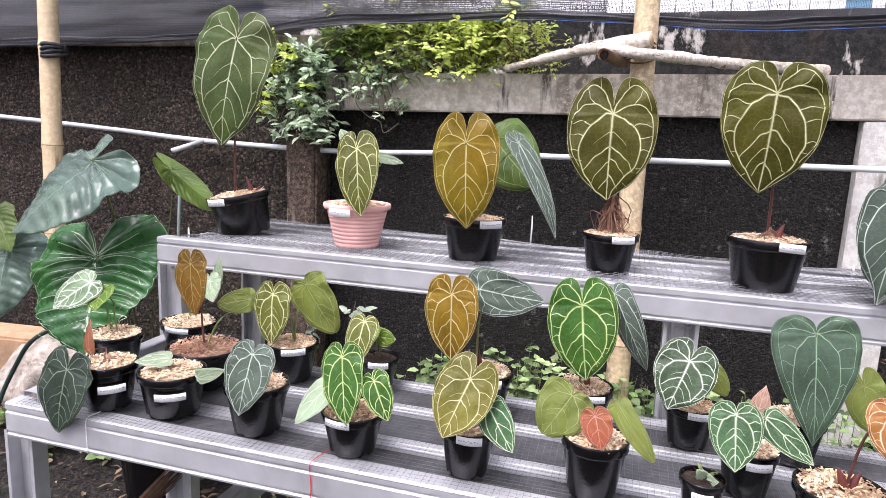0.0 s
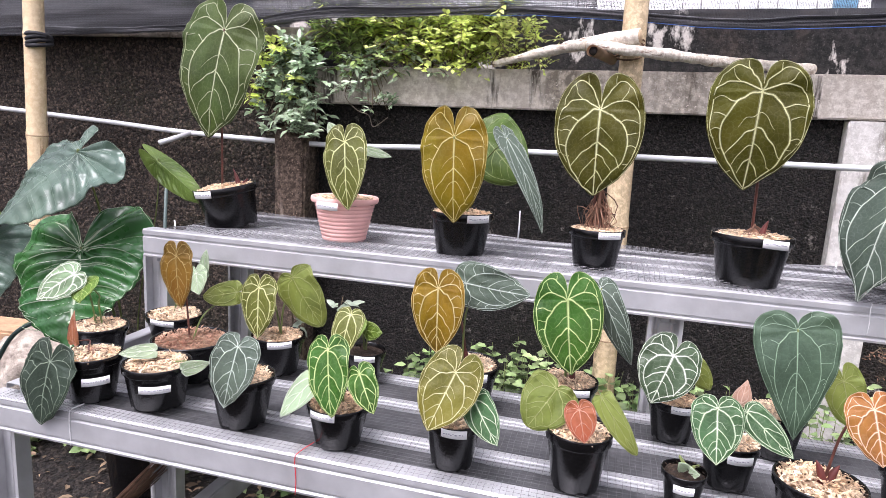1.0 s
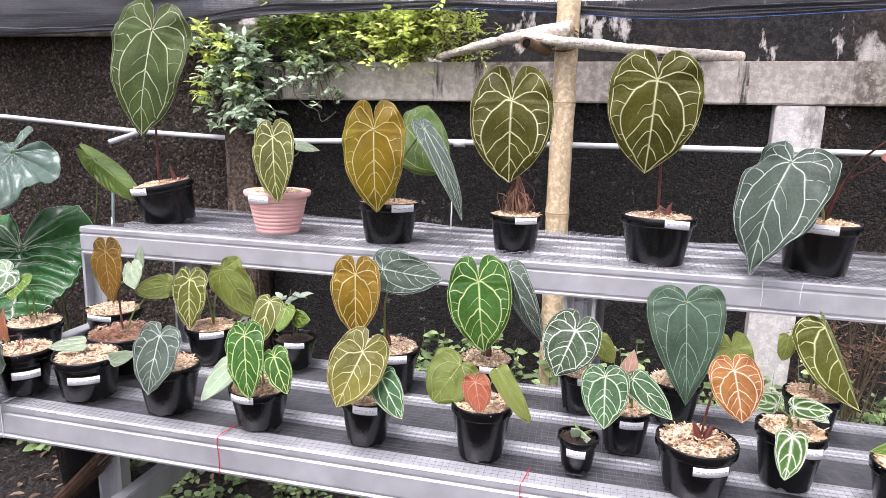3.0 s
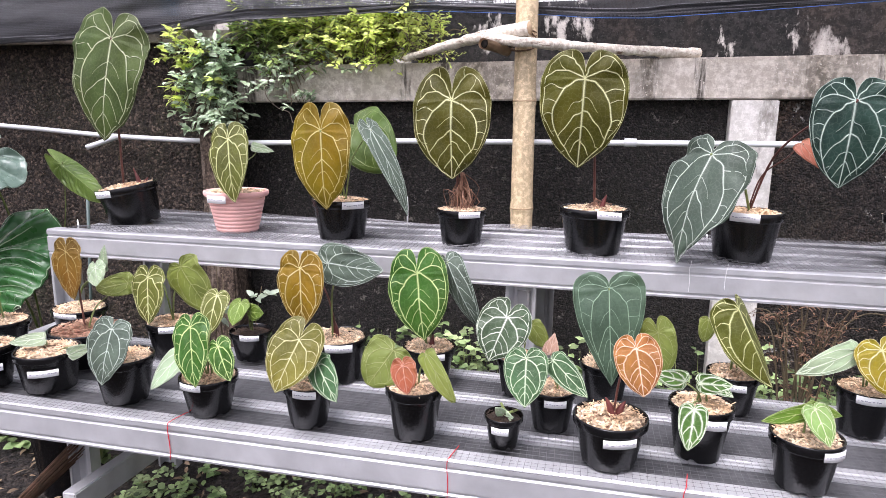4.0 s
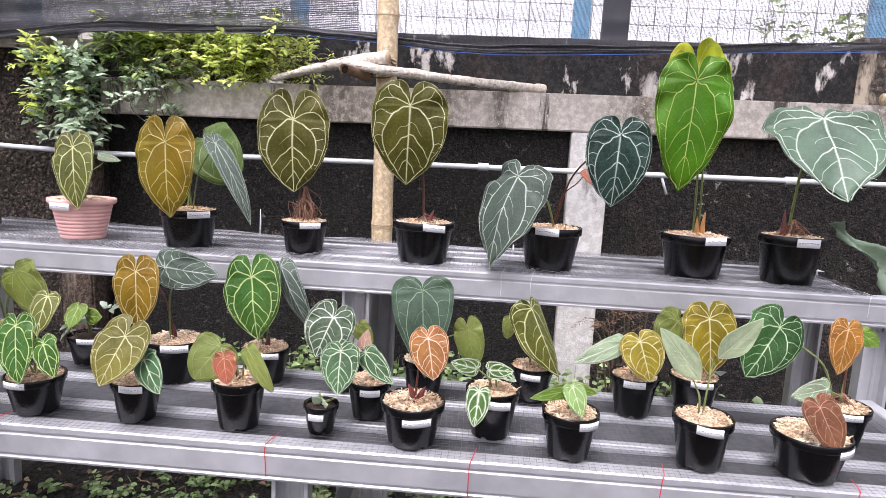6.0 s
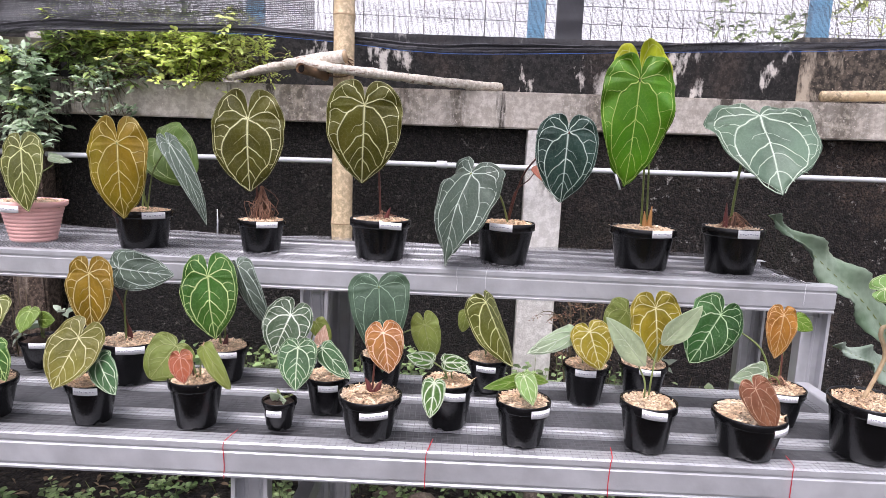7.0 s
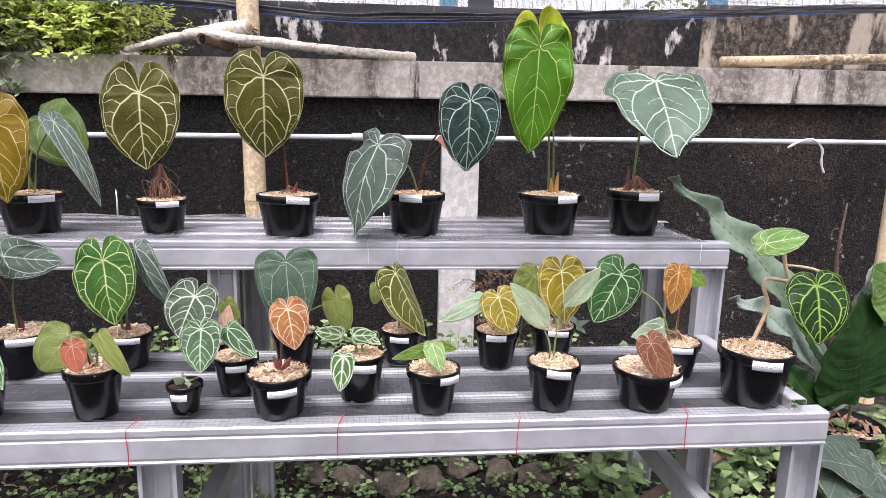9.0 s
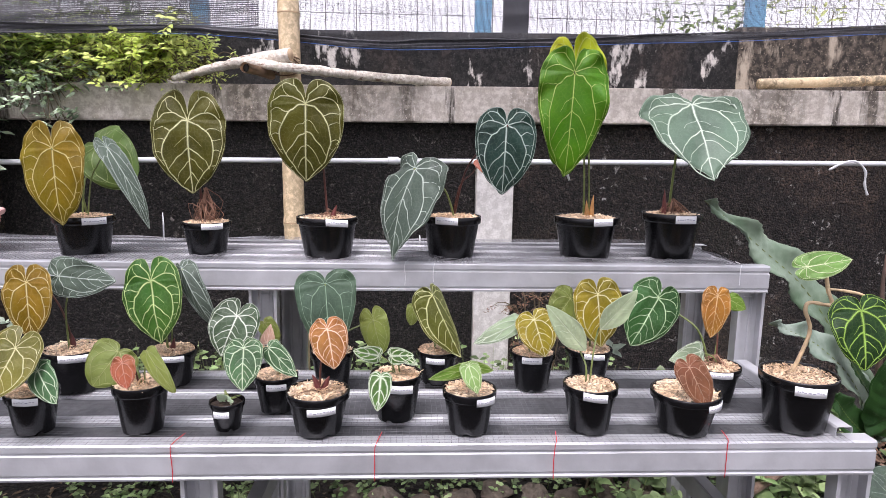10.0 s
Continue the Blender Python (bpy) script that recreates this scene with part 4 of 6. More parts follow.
tagged(part("lashing", bm, mat("brown_twine", (0.17, 0.10, 0.06), 0.9, 0.4, 80, 0.5, 300)), "dark brown twine lashing the sticks to the pole", "twine")

bm = bmesh.new()
tube(bm, spline([(-5.0, 2.955, 1.24), (-3.24, 2.95, 1.156), (-2.5, 2.95, 1.115), (-1.99, 2.95, 1.083), (-1.24, 2.95, 1.066), (-0.64, 2.95, 1.085), (0.0, 2.95, 1.093), (0.56, 2.95, 1.099), (1.5, 2.95, 1.108), (2.78, 2.95, 1.122), (5.0, 2.95, 1.14)], 6), 0.0125, 12)
pipe = tagged(part("water_pipe", bm, PVC), "white plastic water pipe along the wall", "pipe")
for a, b in (((-1.99, 2.95, 1.083), (-2.06, 2.80, 1.03)), ((1.37, 2.95, 1.106), (1.40, 2.945, 1.02))):
    bm = bmesh.new()
    tube(bm, [a, b], 0.013 if a[0] < 0 else 0.006, 10)
    part("branch", bm, PVC, pipe)
for x in (-0.35, 0.55, 1.95):
    bm = bmesh.new()
    z = 1.085 if x < 0 else 1.10 + (x - .5) * 0.009
    tube(bm, [(x - 0.025, 2.95, z), (x + 0.025, 2.95, z)], 0.018, 12)
    part("coupling", bm, PVC, pipe)
bm = bmesh.new()
tube(bm, spline([(2.68, 2.93, 1.09), (2.73, 2.925, 1.118), (2.80, 2.925, 1.135), (2.86, 2.925, 1.09), (2.87, 2.93, 1.02), (2.89, 2.93, 0.97)], 5), [0.004 + 0.003 * abs(math.sin(i * 0.7)) for i in range(26)], 7)
tagged(part("cloth_strip", bm, PVC), "white cloth strip knotted round the pipe", "strip")


def net_mat(name, cut, col=0.03, warp=58.0, weft=105.0, closed=0.0, thins=1.0):
    """Knitted shade net: fine level threads and thinner upright ones, open between."""
    m = bpy.data.materials.new(name)
    m.use_nodes = True
    n, l = m.node_tree.nodes, m.node_tree.links
    b = n["Principled BSDF"]
    b.inputs["Roughness"].default_value = 0.45
    tc = n.new("ShaderNodeTexCoord")
    patch = n.new("ShaderNodeTexNoise")
    patch.inputs["Scale"].default_value, patch.inputs["Detail"].default_value = 3.0, 5
    stretch = n.new("ShaderNodeMapping")
    stretch.inputs["Scale"].default_value = (0.6, 1, 5.0)
    l.new(tc.outputs["Object"], stretch.inputs[0])
    l.new(stretch.outputs[0], patch.inputs["Vector"])
    vary = n.new("ShaderNodeMapRange")
    vary.inputs[1].default_value, vary.inputs[2].default_value = 0.3, 0.7
    vary.inputs[3].default_value, vary.inputs[4].default_value = cut + 0.14, cut - 0.14
    l.new(patch.outputs[0], vary.inputs[0])
    threads = []
    for scale, dist, direction in ((weft, 1.6, "Z"), (warp, 0.9, "X")):
        w = n.new("ShaderNodeTexWave")
        w.bands_direction = direction
        w.inputs["Scale"].default_value, w.inputs["Distortion"].default_value, w.inputs["Detail Scale"].default_value = scale, dist, 1.5
        l.new(tc.outputs["Object"], w.inputs[0])
        g = n.new("ShaderNodeMath")
        g.operation = "GREATER_THAN"
        if direction == "Z":
            l.new(vary.outputs[0], g.inputs[1])
        else:
            g.inputs[1].default_value = 0.88
        l.new(w.outputs[1], g.inputs[0])
        threads.append(g.outputs[0])
    mx = n.new("ShaderNodeMath")
    mx.operation = "MAXIMUM"
    l.new(threads[0], mx.inputs[0])
    l.new(threads[1], mx.inputs[1])
    alpha = n.new("ShaderNodeMapRange")
    if closed:
        axis = n.new("ShaderNodeSeparateXYZ")
        l.new(tc.outputs["Object"], axis.inputs[0])
        thin = n.new("ShaderNodeMapRange")
        for i, v in ((1, -1.7), (2, -0.2), (3, closed), (4, closed * thins)):
            thin.inputs[i].default_value = v
        l.new(axis.outputs[0], thin.inputs[0])
        l.new(thin.outputs[0], alpha.inputs[3])
    else:
        alpha.inputs[3].default_value = 0.0
    l.new(mx.outputs[0], alpha.inputs[0])
    l.new(alpha.outputs[0], b.inputs["Alpha"])
    hue = n.new("ShaderNodeMix")
    hue.data_type = "RGBA"
    hue.inputs[6].default_value, hue.inputs[7].default_value = (col * 0.3, col * 0.3, col * 0.34, 1), (col, col, col * 1.12, 1)
    l.new(mx.outputs[0], hue.inputs[0])
    l.new(hue.outputs[2], b.inputs["Base Color"])
    return m


NET = net_mat("black_shade_net", 0.50)
NETDENSE = net_mat("folded_shade_net", 0.50, 0.11, 36.0, 40.0, 0.86, 0.0)
NETHEM = net_mat("gathered_shade_net", 0.45, 0.06, 60.0, 62.0, 0.30)
HEM = [(-5.2, 1.44), (-3.0, 1.50), (-2.5, 1.515), (-1.7, 1.545), (-1.2, 1.60), (-0.3, 1.625), (0.08, 1.60), (0.35, 1.575), (0.56, 1.572), (1.0, 1.597), (1.55, 1.618), (2.7, 1.690), (5.2, 1.82)]


def hem_z(x):
    for (x0, z0), (x1, z1) in zip(HEM, HEM[1:]):
        if x <= x1:
            return z0 + (z1 - z0) * (x - x0) / (x1 - x0) + 0.025
    return HEM[-1][1] + 0.025


def net_sheet(name, y, x0, x1, drop, top, folds, seed, words, material=None):
    verts, faces = [], []
    nx, nz = 160, 26
    for j in range(nz + 1):
        for i in range(nx + 1):
            x = x0 + (x1 - x0) * i / nx
            t = j / nz
            zb = hem_z(x) + drop + 0.008 * noise.noise(Vector((x * 6, seed, 0)))
            z = zb + (top - zb) * t
            d = folds * noise.noise(Vector((x * 1.3, z * 16 - x * 1.5, seed))) + 0.4 * folds * noise.noise(Vector((x * 5, z * 30, seed)))
            verts.append((x, y + d, z))
    w = nx + 1
    for j in range(nz):
        for i in range(nx):
            a = j * w + i
            faces.append((a, a + 1, a + 1 + w, a + w))
    return tagged(raw(name, verts, faces, material or NET, None), words, "net")


curtain = net_sheet("shade_net", 2.875, -5.2, 5.2, 0.0, 1.95, 0.012, 2, "black shade net hanging as a curtain")
net_sheet("shade_net", 2.90, -5.2, -0.05, 0.02, 1.95, 0.03, 5, "second layer of black shade net in folds", NETDENSE)
# gathered hem: a doubled, crumpled strip of net
verts, faces = [], []
NX, NZ = 260, 8
for j in range(NZ + 1):
    for i in range(NX + 1):
        x = -5.2 + 10.4 * i / NX
        t = j / NZ
        z = hem_z(x) + t * (0.034 + 0.02 * noise.noise(Vector((x * 1.2, 3, 0)))) + 0.006 * noise.noise(Vector((x * 5, t, 1)))
        verts.append((x, 2.855 + 0.016 * noise.noise(Vector((x * 1.6, t * 3.5, 7))) + 0.004 * math.sin(t * 20 + x * 2.0) + 0.003 * noise.noise(Vector((x * 14, t * 9, 2))), z))
for j in range(NZ):
    for i in range(NX):
        a = j * (NX + 1) + i
        faces.append((a, a + 1, a + NX + 2, a + NX + 1))
mat("net_hem_black", (0.02, 0.02, 0.024), 0.65, 0.4, 60, 0.5, 200)
hem = raw("hem", verts, faces, NETHEM, curtain, "gathered black hem")
hem.modifiers.new("double", "SOLIDIFY").thickness = 0.003
bm = bmesh.new()
tube(bm, [(x, 2.84, hem_z(x) - 0.006 + 0.004 * math.sin(x * 5)) for x in np.linspace(-0.5, 5.0, 80)], 0.0011, 6)
part("cord", bm, BLUE, curtain, "thin blue cord")
# net wound round the left pole
bm = bmesh.new()
for k in range(4):
    pts = [(-2.555 + 0.05 * math.cos(a), 2.62 + 0.05 * math.sin(a), 1.455 + 0.012 * k + 0.01 * math.sin(a + k)) for a in np.linspace(0, 6.28, 18)]
    tube(bm, pts, 0.010, 6)
tagged(part("net_knot", bm, MATS["net_hem_black"]), "black net tied round the bamboo pole", "net")


# ---- plants on the bench ----
p = plant(-0.975, 1.760, 0.856, 0.089, 0.117, words="olive green heart-shaped single leaf in a black plastic pot", label_at=-12, taper=0.80, chip=0.024, lean=(6, -9))
leaf(p, (-0.931, 1.660, 1.386), (-0.994, 1.640, 1.106), 0.117, 0.078, "olive")
p = plant(-0.607, 1.725, 0.853, 0.091, 0.118, words="plant with mossy yellow-green veined leaves in a ribbed pink pot", label_at=-8, style='pink', label_h=0.84)
leaf(p, (-0.574, 1.640, 1.117), (-0.554, 1.600, 0.953), 0.058, 0.048, "moss", 0)
leaf(p, (-0.636, 1.720, 1.132), (-0.661, 1.720, 1.165), 0.017, 0.006, "pale", 0)
leaf(p, (-0.537, 1.700, 1.098), (-0.467, 1.680, 1.087), 0.013, 0.004, "pale", 0)
p = plant(-0.276, 1.703, 0.853, 0.081, 0.109, words="plant with golden olive veined leaves in a black plastic pot", label_at=45)
leaf(p, (-0.272, 1.561, 1.146), (-0.265, 1.550, 0.948), 0.078, 0.069, "gold", 0)
leaf(p, (-0.244, 1.740, 1.153), (-0.135, 1.680, 1.051), 0.081, 0.034, "under", 0, shape=ROUND)
leaf(p, (-0.162, 1.620, 1.149), (-0.029, 1.580, 0.964), 0.032, 0.036, "ash", 0, bend=0.12, face=(0.95, -0.8, 0.3))
p = plant(0.059, 1.709, 0.853, 0.067, 0.095, words="dark olive heart-shaped single leaf in a black plastic pot", label_at=30, tuft=0.10)
leaf(p, (0.042, 1.638, 1.224), (0.043, 1.630, 1.028), 0.099, 0.080, "dusk", 0)
p = plant(0.400, 1.700, 0.853, 0.087, 0.114, words="dark olive heart-shaped single leaf in a black plastic pot", label_at=25, tuft=0.03)
leaf(p, (0.360, 1.595, 1.273), (0.353, 1.600, 1.065), 0.100, 0.062, "dusk", 0)
p = plant(0.753, 1.708, 0.853, 0.085, 0.120, words="plant with dark grey-green veined leaves in a black plastic pot", label_at=-13, label_h=0.93, chip=0.022)
leaf(p, (0.645, 1.600, 1.109), (0.548, 1.540, 0.884), 0.097, 0.045, "slate", 0, hinge=(8, 20), bend=0.12, face=(-0.85, -0.8, 0.25), wavy=2.0, shape=BROAD)
leaf(p, (0.866, 1.448, 1.219), (0.863, 1.450, 1.049), 0.075, 0.044, "teal", 0)
leaf(p, (0.815, 1.56, 1.135), (0.850, 1.53, 1.085), 0.020, 0.006, "rose", 0)
p = plant(1.150, 1.725, 0.853, 0.093, 0.121, words="plant with bright green veined leaves in a black plastic pot", label_at=18, label_h=0.92, chip=0.022)
leaf(p, (1.043, 1.510, 1.356), (1.033, 1.500, 1.094), 0.089, 0.062, "lime", 0, wavy=2.2, fold=0.16)
leaf(p, (1.057, 1.560, 1.387), (1.098, 1.580, 1.215), 0.078, 0.070, "citron", 0, wavy=2.0)
p = plant(1.411, 1.736, 0.853, 0.087, 0.133, words="silvery green heart-shaped single leaf in a black plastic pot", label_at=6, chip=0.022, tuft=0.05)
leaf(p, (1.395, 1.620, 1.289), (1.407, 1.460, 1.108), 0.138, 0.045, "silver", 0, wavy=2.0, droop=0.06, shape=BROAD)
p = plant(-0.935, 1.185, 0.564, 0.060, 0.098, words="plant with dark grey-green veined leaves in a black plastic pot", label_at=49, label_h=0.55, tuft=0.015, taper=0.70)
leaf(p, (-0.965, 1.110, 0.662), (-0.992, 1.085, 0.528), 0.060, 0.044, "greydark", 0)
leaf(p, (-0.967, 1.170, 0.684), (-0.967, 1.170, 0.750), 0.014, 0.007, "rose", 0)
p = plant(-1.083, 1.361, 0.564, 0.066, 0.090, words="plant with pale green veined leaves in a black plastic pot", label_at=None, taper=0.70)
leaf(p, (-1.116, 1.330, 0.780), (-1.188, 1.280, 0.722), 0.038, 0.021, "whitenet", 0)
leaf(p, (-1.094, 1.340, 0.760), (-1.082, 1.300, 0.725), 0.037, 0.019, "fresh", 0)
p = plant(-0.794, 1.210, 0.564, 0.069, 0.090, words="plant with pale green veined leaves in a black plastic pot", label_at=34, label_h=0.6, tuft=0.012, taper=0.76)
leaf(p, (-0.792, 1.200, 0.681), (-0.847, 1.160, 0.680), 0.015, 0.006, "pale", 20)
leaf(p, (-0.717, 1.190, 0.654), (-0.646, 1.170, 0.684), 0.015, 0.006, "pale", 10)
p = plant(-1.006, 1.540, 0.564, 0.074, 0.080, words="plant with pale green veined leaves in a black plastic pot", label_at=10, taper=0.70)
leaf(p, (-0.924, 1.520, 0.764), (-0.907, 1.500, 0.716), 0.031, 0.023, "pale", 0)
leaf(p, (-0.918, 1.540, 0.757), (-0.906, 1.530, 0.827), 0.016, 0.006, "pale", 0)
p = plant(-0.827, 1.365, 0.564, 0.088, 0.090, words="plant with brown veined leaves in a black plastic pot", label_at=None, style="root", taper=0.70)
leaf(p, (-0.843, 1.340, 0.849), (-0.836, 1.330, 0.728), 0.041, 0.036, "brown", 0)
leaf(p, (-0.742, 1.420, 0.760), (-0.805, 1.380, 0.749), 0.029, 0.016, "leafback", 0)
p = plant(-0.586, 1.199, 0.564, 0.064, 0.100, words="grey-green heart-shaped single leaf in a black plastic pot", label_at=None, taper=0.70)
leaf(p, (-0.557, 1.140, 0.741), (-0.573, 1.100, 0.632), 0.048, 0.025, "ash", 0)
p = plant(-0.658, 1.466, 0.564, 0.064, 0.092, words="plant with mossy yellow-green veined leaves in a black plastic pot", label_at=32, taper=0.70)
leaf(p, (-0.682, 1.420, 0.778), (-0.676, 1.390, 0.664), 0.046, 0.032, "moss", 0)
leaf(p, (-0.624, 1.470, 0.798), (-0.546, 1.460, 0.688), 0.052, 0.021, "leafback", 0)
p = plant(-0.449, 1.496, 0.564, 0.054, 0.074, words="plant with fresh green veined leaves in a black plastic pot", label_at=25, dark=True, taper=0.70)
leaf(p, (-0.454, 1.460, 0.716), (-0.457, 1.420, 0.674), 0.026, 0.016, "fresh", 0)
leaf(p, (-0.433, 1.470, 0.694), (-0.390, 1.450, 0.698), 0.022, 0.010, "fresh", 0)
p = plant(-0.374, 1.190, 0.564, 0.060, 0.080, words="plant with rich green veined leaves in a black plastic pot", label_at=-8, taper=0.70)
leaf(p, (-0.377, 1.144, 0.761), (-0.354, 1.100, 0.652), 0.041, 0.028, "jade", 0)
leaf(p, (-0.376, 1.240, 0.800), (-0.383, 1.200, 0.724), 0.030, 0.015, "moss", 0)
leaf(p, (-0.309, 1.130, 0.730), (-0.273, 1.100, 0.675), 0.029, 0.020, "jade", 0)
leaf(p, (-0.405, 1.150, 0.701), (-0.451, 1.100, 0.640), 0.024, 0.010, "pale", 10)
p = plant(-0.149, 1.190, 0.564, 0.052, 0.088, words="plant with yellow-green veined leaves in a black plastic pot", label_at=15, taper=0.70)
leaf(p, (-0.137, 1.130, 0.760), (-0.170, 1.080, 0.672), 0.051, 0.042, "goldgreen", 0)
leaf(p, (-0.104, 1.140, 0.711), (-0.056, 1.100, 0.657), 0.030, 0.017, "jadepale", 0)
p = plant(-0.183, 1.427, 0.564, 0.073, 0.105, words="plant with bronze veined leaves in a black plastic pot", label_at=25, taper=0.70)
leaf(p, (-0.231, 1.340, 0.847), (-0.227, 1.320, 0.713), 0.055, 0.041, "bronze", 0)
leaf(p, (-0.187, 1.390, 0.852), (-0.053, 1.360, 0.846), 0.048, 0.030, "ash", 0)
p = plant(0.072, 1.195, 0.564, 0.057, 0.104, words="plant with dull olive veined leaves in a black plastic pot", label_at=None, taper=0.70)
leaf(p, (0.027, 1.200, 0.730), (-0.013, 1.160, 0.671), 0.048, 0.016, "leafback")
leaf(p, (0.070, 1.120, 0.733), (0.083, 1.100, 0.687), 0.025, 0.016, "coral", 0)
leaf(p, (0.103, 1.160, 0.743), (0.163, 1.120, 0.671), 0.019, 0.008, "leafback", 0)
p = plant(0.035, 1.465, 0.564, 0.063, 0.087, words="plant with rich green veined leaves in a black plastic pot", label_at=22, taper=0.70)
leaf(p, (0.022, 1.398, 0.840), (0.042, 1.370, 0.691), 0.069, 0.056, "jade", 0)
leaf(p, (0.082, 1.430, 0.863), (0.153, 1.380, 0.725), 0.035, 0.021, "ash", 0, hinge=(40, 20), bend=0.25, droop=0.2)
p = plant(0.249, 1.451, 0.564, 0.052, 0.086, words="plant with grey-green white-veined veined leaves in a black plastic pot", label_at=15, taper=0.70)
leaf(p, (0.228, 1.370, 0.762), (0.196, 1.330, 0.677), 0.057, 0.040, "greywhite")
leaf(p, (0.275, 1.440, 0.727), (0.310, 1.430, 0.682), 0.023, 0.009, "leafback", 0)
p = plant(0.248, 1.197, 0.564, 0.037, 0.061, words="plant with pale green veined leaves in a small black pot", label_at=-4, label_h=0.68, dark=True, taper=0.70)
leaf(p, (0.250, 1.190, 0.626), (0.236, 1.170, 0.646), 0.011, 0.004, "pale", 0)
leaf(p, (0.250, 1.190, 0.626), (0.266, 1.170, 0.632), 0.011, 0.004, "pale", 0)
p = plant(0.332, 1.294, 0.564, 0.050, 0.085, words="plant with white-veined green veined leaves in a black plastic pot", label_at=12, label_h=0.8, taper=0.70)
leaf(p, (0.286, 1.200, 0.739), (0.289, 1.160, 0.659), 0.041, 0.021, "jadepale", 0)
leaf(p, (0.335, 1.220, 0.732), (0.397, 1.170, 0.687), 0.025, 0.011, "jadepale", 0)
leaf(p, (0.327, 1.240, 0.739), (0.334, 1.240, 0.779), 0.016, 0.006, "blush", 0)
p = plant(0.440, 1.456, 0.564, 0.056, 0.089, words="plant with smooth blue-green veined leaves in a black plastic pot", label_at=None, taper=0.70)
leaf(p, (0.434, 1.380, 0.839), (0.451, 1.340, 0.637), 0.073, 0.034, "pine")
leaf(p, (0.544, 1.450, 0.731), (0.566, 1.430, 0.649), 0.036, 0.035, "leafback", 0)
p = plant(0.443, 1.183, 0.564, 0.067, 0.090, words="orange copper heart-shaped single leaf in a black plastic pot", label_at=14, label_h=0.72, chip=0.018, taper=0.70)
leaf(p, (0.473, 1.120, 0.803), (0.488, 1.090, 0.731), 0.038, 0.025, "orange", 0)
p = plant(0.607, 1.251, 0.564, 0.058, 0.103, words="plant with white-marbled green veined leaves in a black plastic pot", label_at=14, label_h=0.8, taper=0.70)
leaf(p, (0.568, 1.220, 0.716), (0.519, 1.190, 0.734), 0.019, 0.009, "mottle", 0)
leaf(p, (0.597, 1.220, 0.715), (0.642, 1.190, 0.725), 0.019, 0.009, "mottle", 0)
leaf(p, (0.615, 1.240, 0.713), (0.653, 1.220, 0.694), 0.013, 0.007, "mottle", 0)
leaf(p, (0.577, 1.150, 0.693), (0.571, 1.130, 0.625), 0.024, 0.011, "mottle", 0)
p = plant(0.708, 1.471, 0.564, 0.055, 0.087, words="plant with mossy yellow-green veined leaves in a black plastic pot", label_at=-8, label_h=0.8, taper=0.70)
leaf(p, (0.692, 1.410, 0.806), (0.760, 1.370, 0.656), 0.062, 0.029, "moss", 0, hinge=(5, 80), wavy=1.6, face=(-0.25, -1, 0.2))
leaf(p, (0.646, 1.460, 0.764), (0.639, 1.450, 0.718), 0.018, 0.008, "leafback", 0)
p = plant(0.765, 1.182, 0.564, 0.058, 0.094, words="plant with fresh green veined leaves in a black plastic pot", label_at=35, label_h=0.85, taper=0.70)
leaf(p, (0.762, 1.160, 0.709), (0.680, 1.110, 0.701), 0.015, 0.006, "fresh", 0)
leaf(p, (0.758, 1.140, 0.720), (0.773, 1.100, 0.678), 0.021, 0.011, "freshvein", 0)
leaf(p, (0.769, 1.190, 0.702), (0.815, 1.180, 0.695), 0.013, 0.007, "fresh", 0)
p = plant(0.948, 1.428, 0.564, 0.057, 0.096, words="plant with golden yellow veined leaves in a black plastic pot", label_at=-12, taper=0.70)
leaf(p, (0.935, 1.360, 0.759), (0.961, 1.330, 0.675), 0.048, 0.025, "yellow", 0)
leaf(p, (0.900, 1.380, 0.747), (0.792, 1.330, 0.707), 0.025, 0.010, "pale", 0)
p = plant(1.110, 1.491, 0.564, 0.062, 0.085, words="plant with golden yellow veined leaves in a black plastic pot", label_at=0, taper=0.70)
leaf(p, (1.110, 1.440, 0.805), (1.125, 1.420, 0.668), 0.063, 0.041, "yellow", 0)
leaf(p, (1.051, 1.480, 0.783), (1.007, 1.460, 0.724), 0.046, 0.026, "leafback", 0)
p = plant(1.028, 1.184, 0.564, 0.059, 0.103, words="plant with mottled light green veined leaves in a black plastic pot", label_at=-4, label_h=0.88, taper=0.70)
leaf(p, (1.012, 1.180, 0.741), (0.923, 1.150, 0.843), 0.028, 0.000, "sprout", 0)
leaf(p, (1.042, 1.180, 0.788), (1.103, 1.140, 0.877), 0.026, 0.000, "sprout", 0)
p = plant(1.384, 1.350, 0.564, 0.062, 0.087, words="plant with rich green veined leaves in a black plastic pot", label_at=-10, tuft=0.03, taper=0.70)
leaf(p, (1.235, 1.360, 0.814), (1.169, 1.330, 0.702), 0.066, 0.043, "forest", 0)
leaf(p, (1.381, 1.360, 0.819), (1.369, 1.340, 0.719), 0.036, 0.025, "bronzepink", 0)
leaf(p, (1.322, 1.300, 0.700), (1.242, 1.270, 0.686), 0.026, 0.010, "pale", 0)
leaf(p, (1.423, 1.380, 0.807), (1.463, 1.370, 0.784), 0.021, 0.008, "fresh", 0)
p = plant(1.238, 1.181, 0.564, 0.074, 0.088, words="purple-brown heart-shaped single leaf in a black plastic pot", label_at=40, label_h=0.8, chip=0.022, taper=0.70)
leaf(p, (1.213, 1.120, 0.725), (1.259, 1.100, 0.638), 0.033, 0.024, "plum", 0)
p = plant(1.499, 1.198, 0.564, 0.081, 0.122, words="plant with velvety dark green veined leaves in a black plastic pot", label_at=-13, label_h=0.85, taper=0.76)
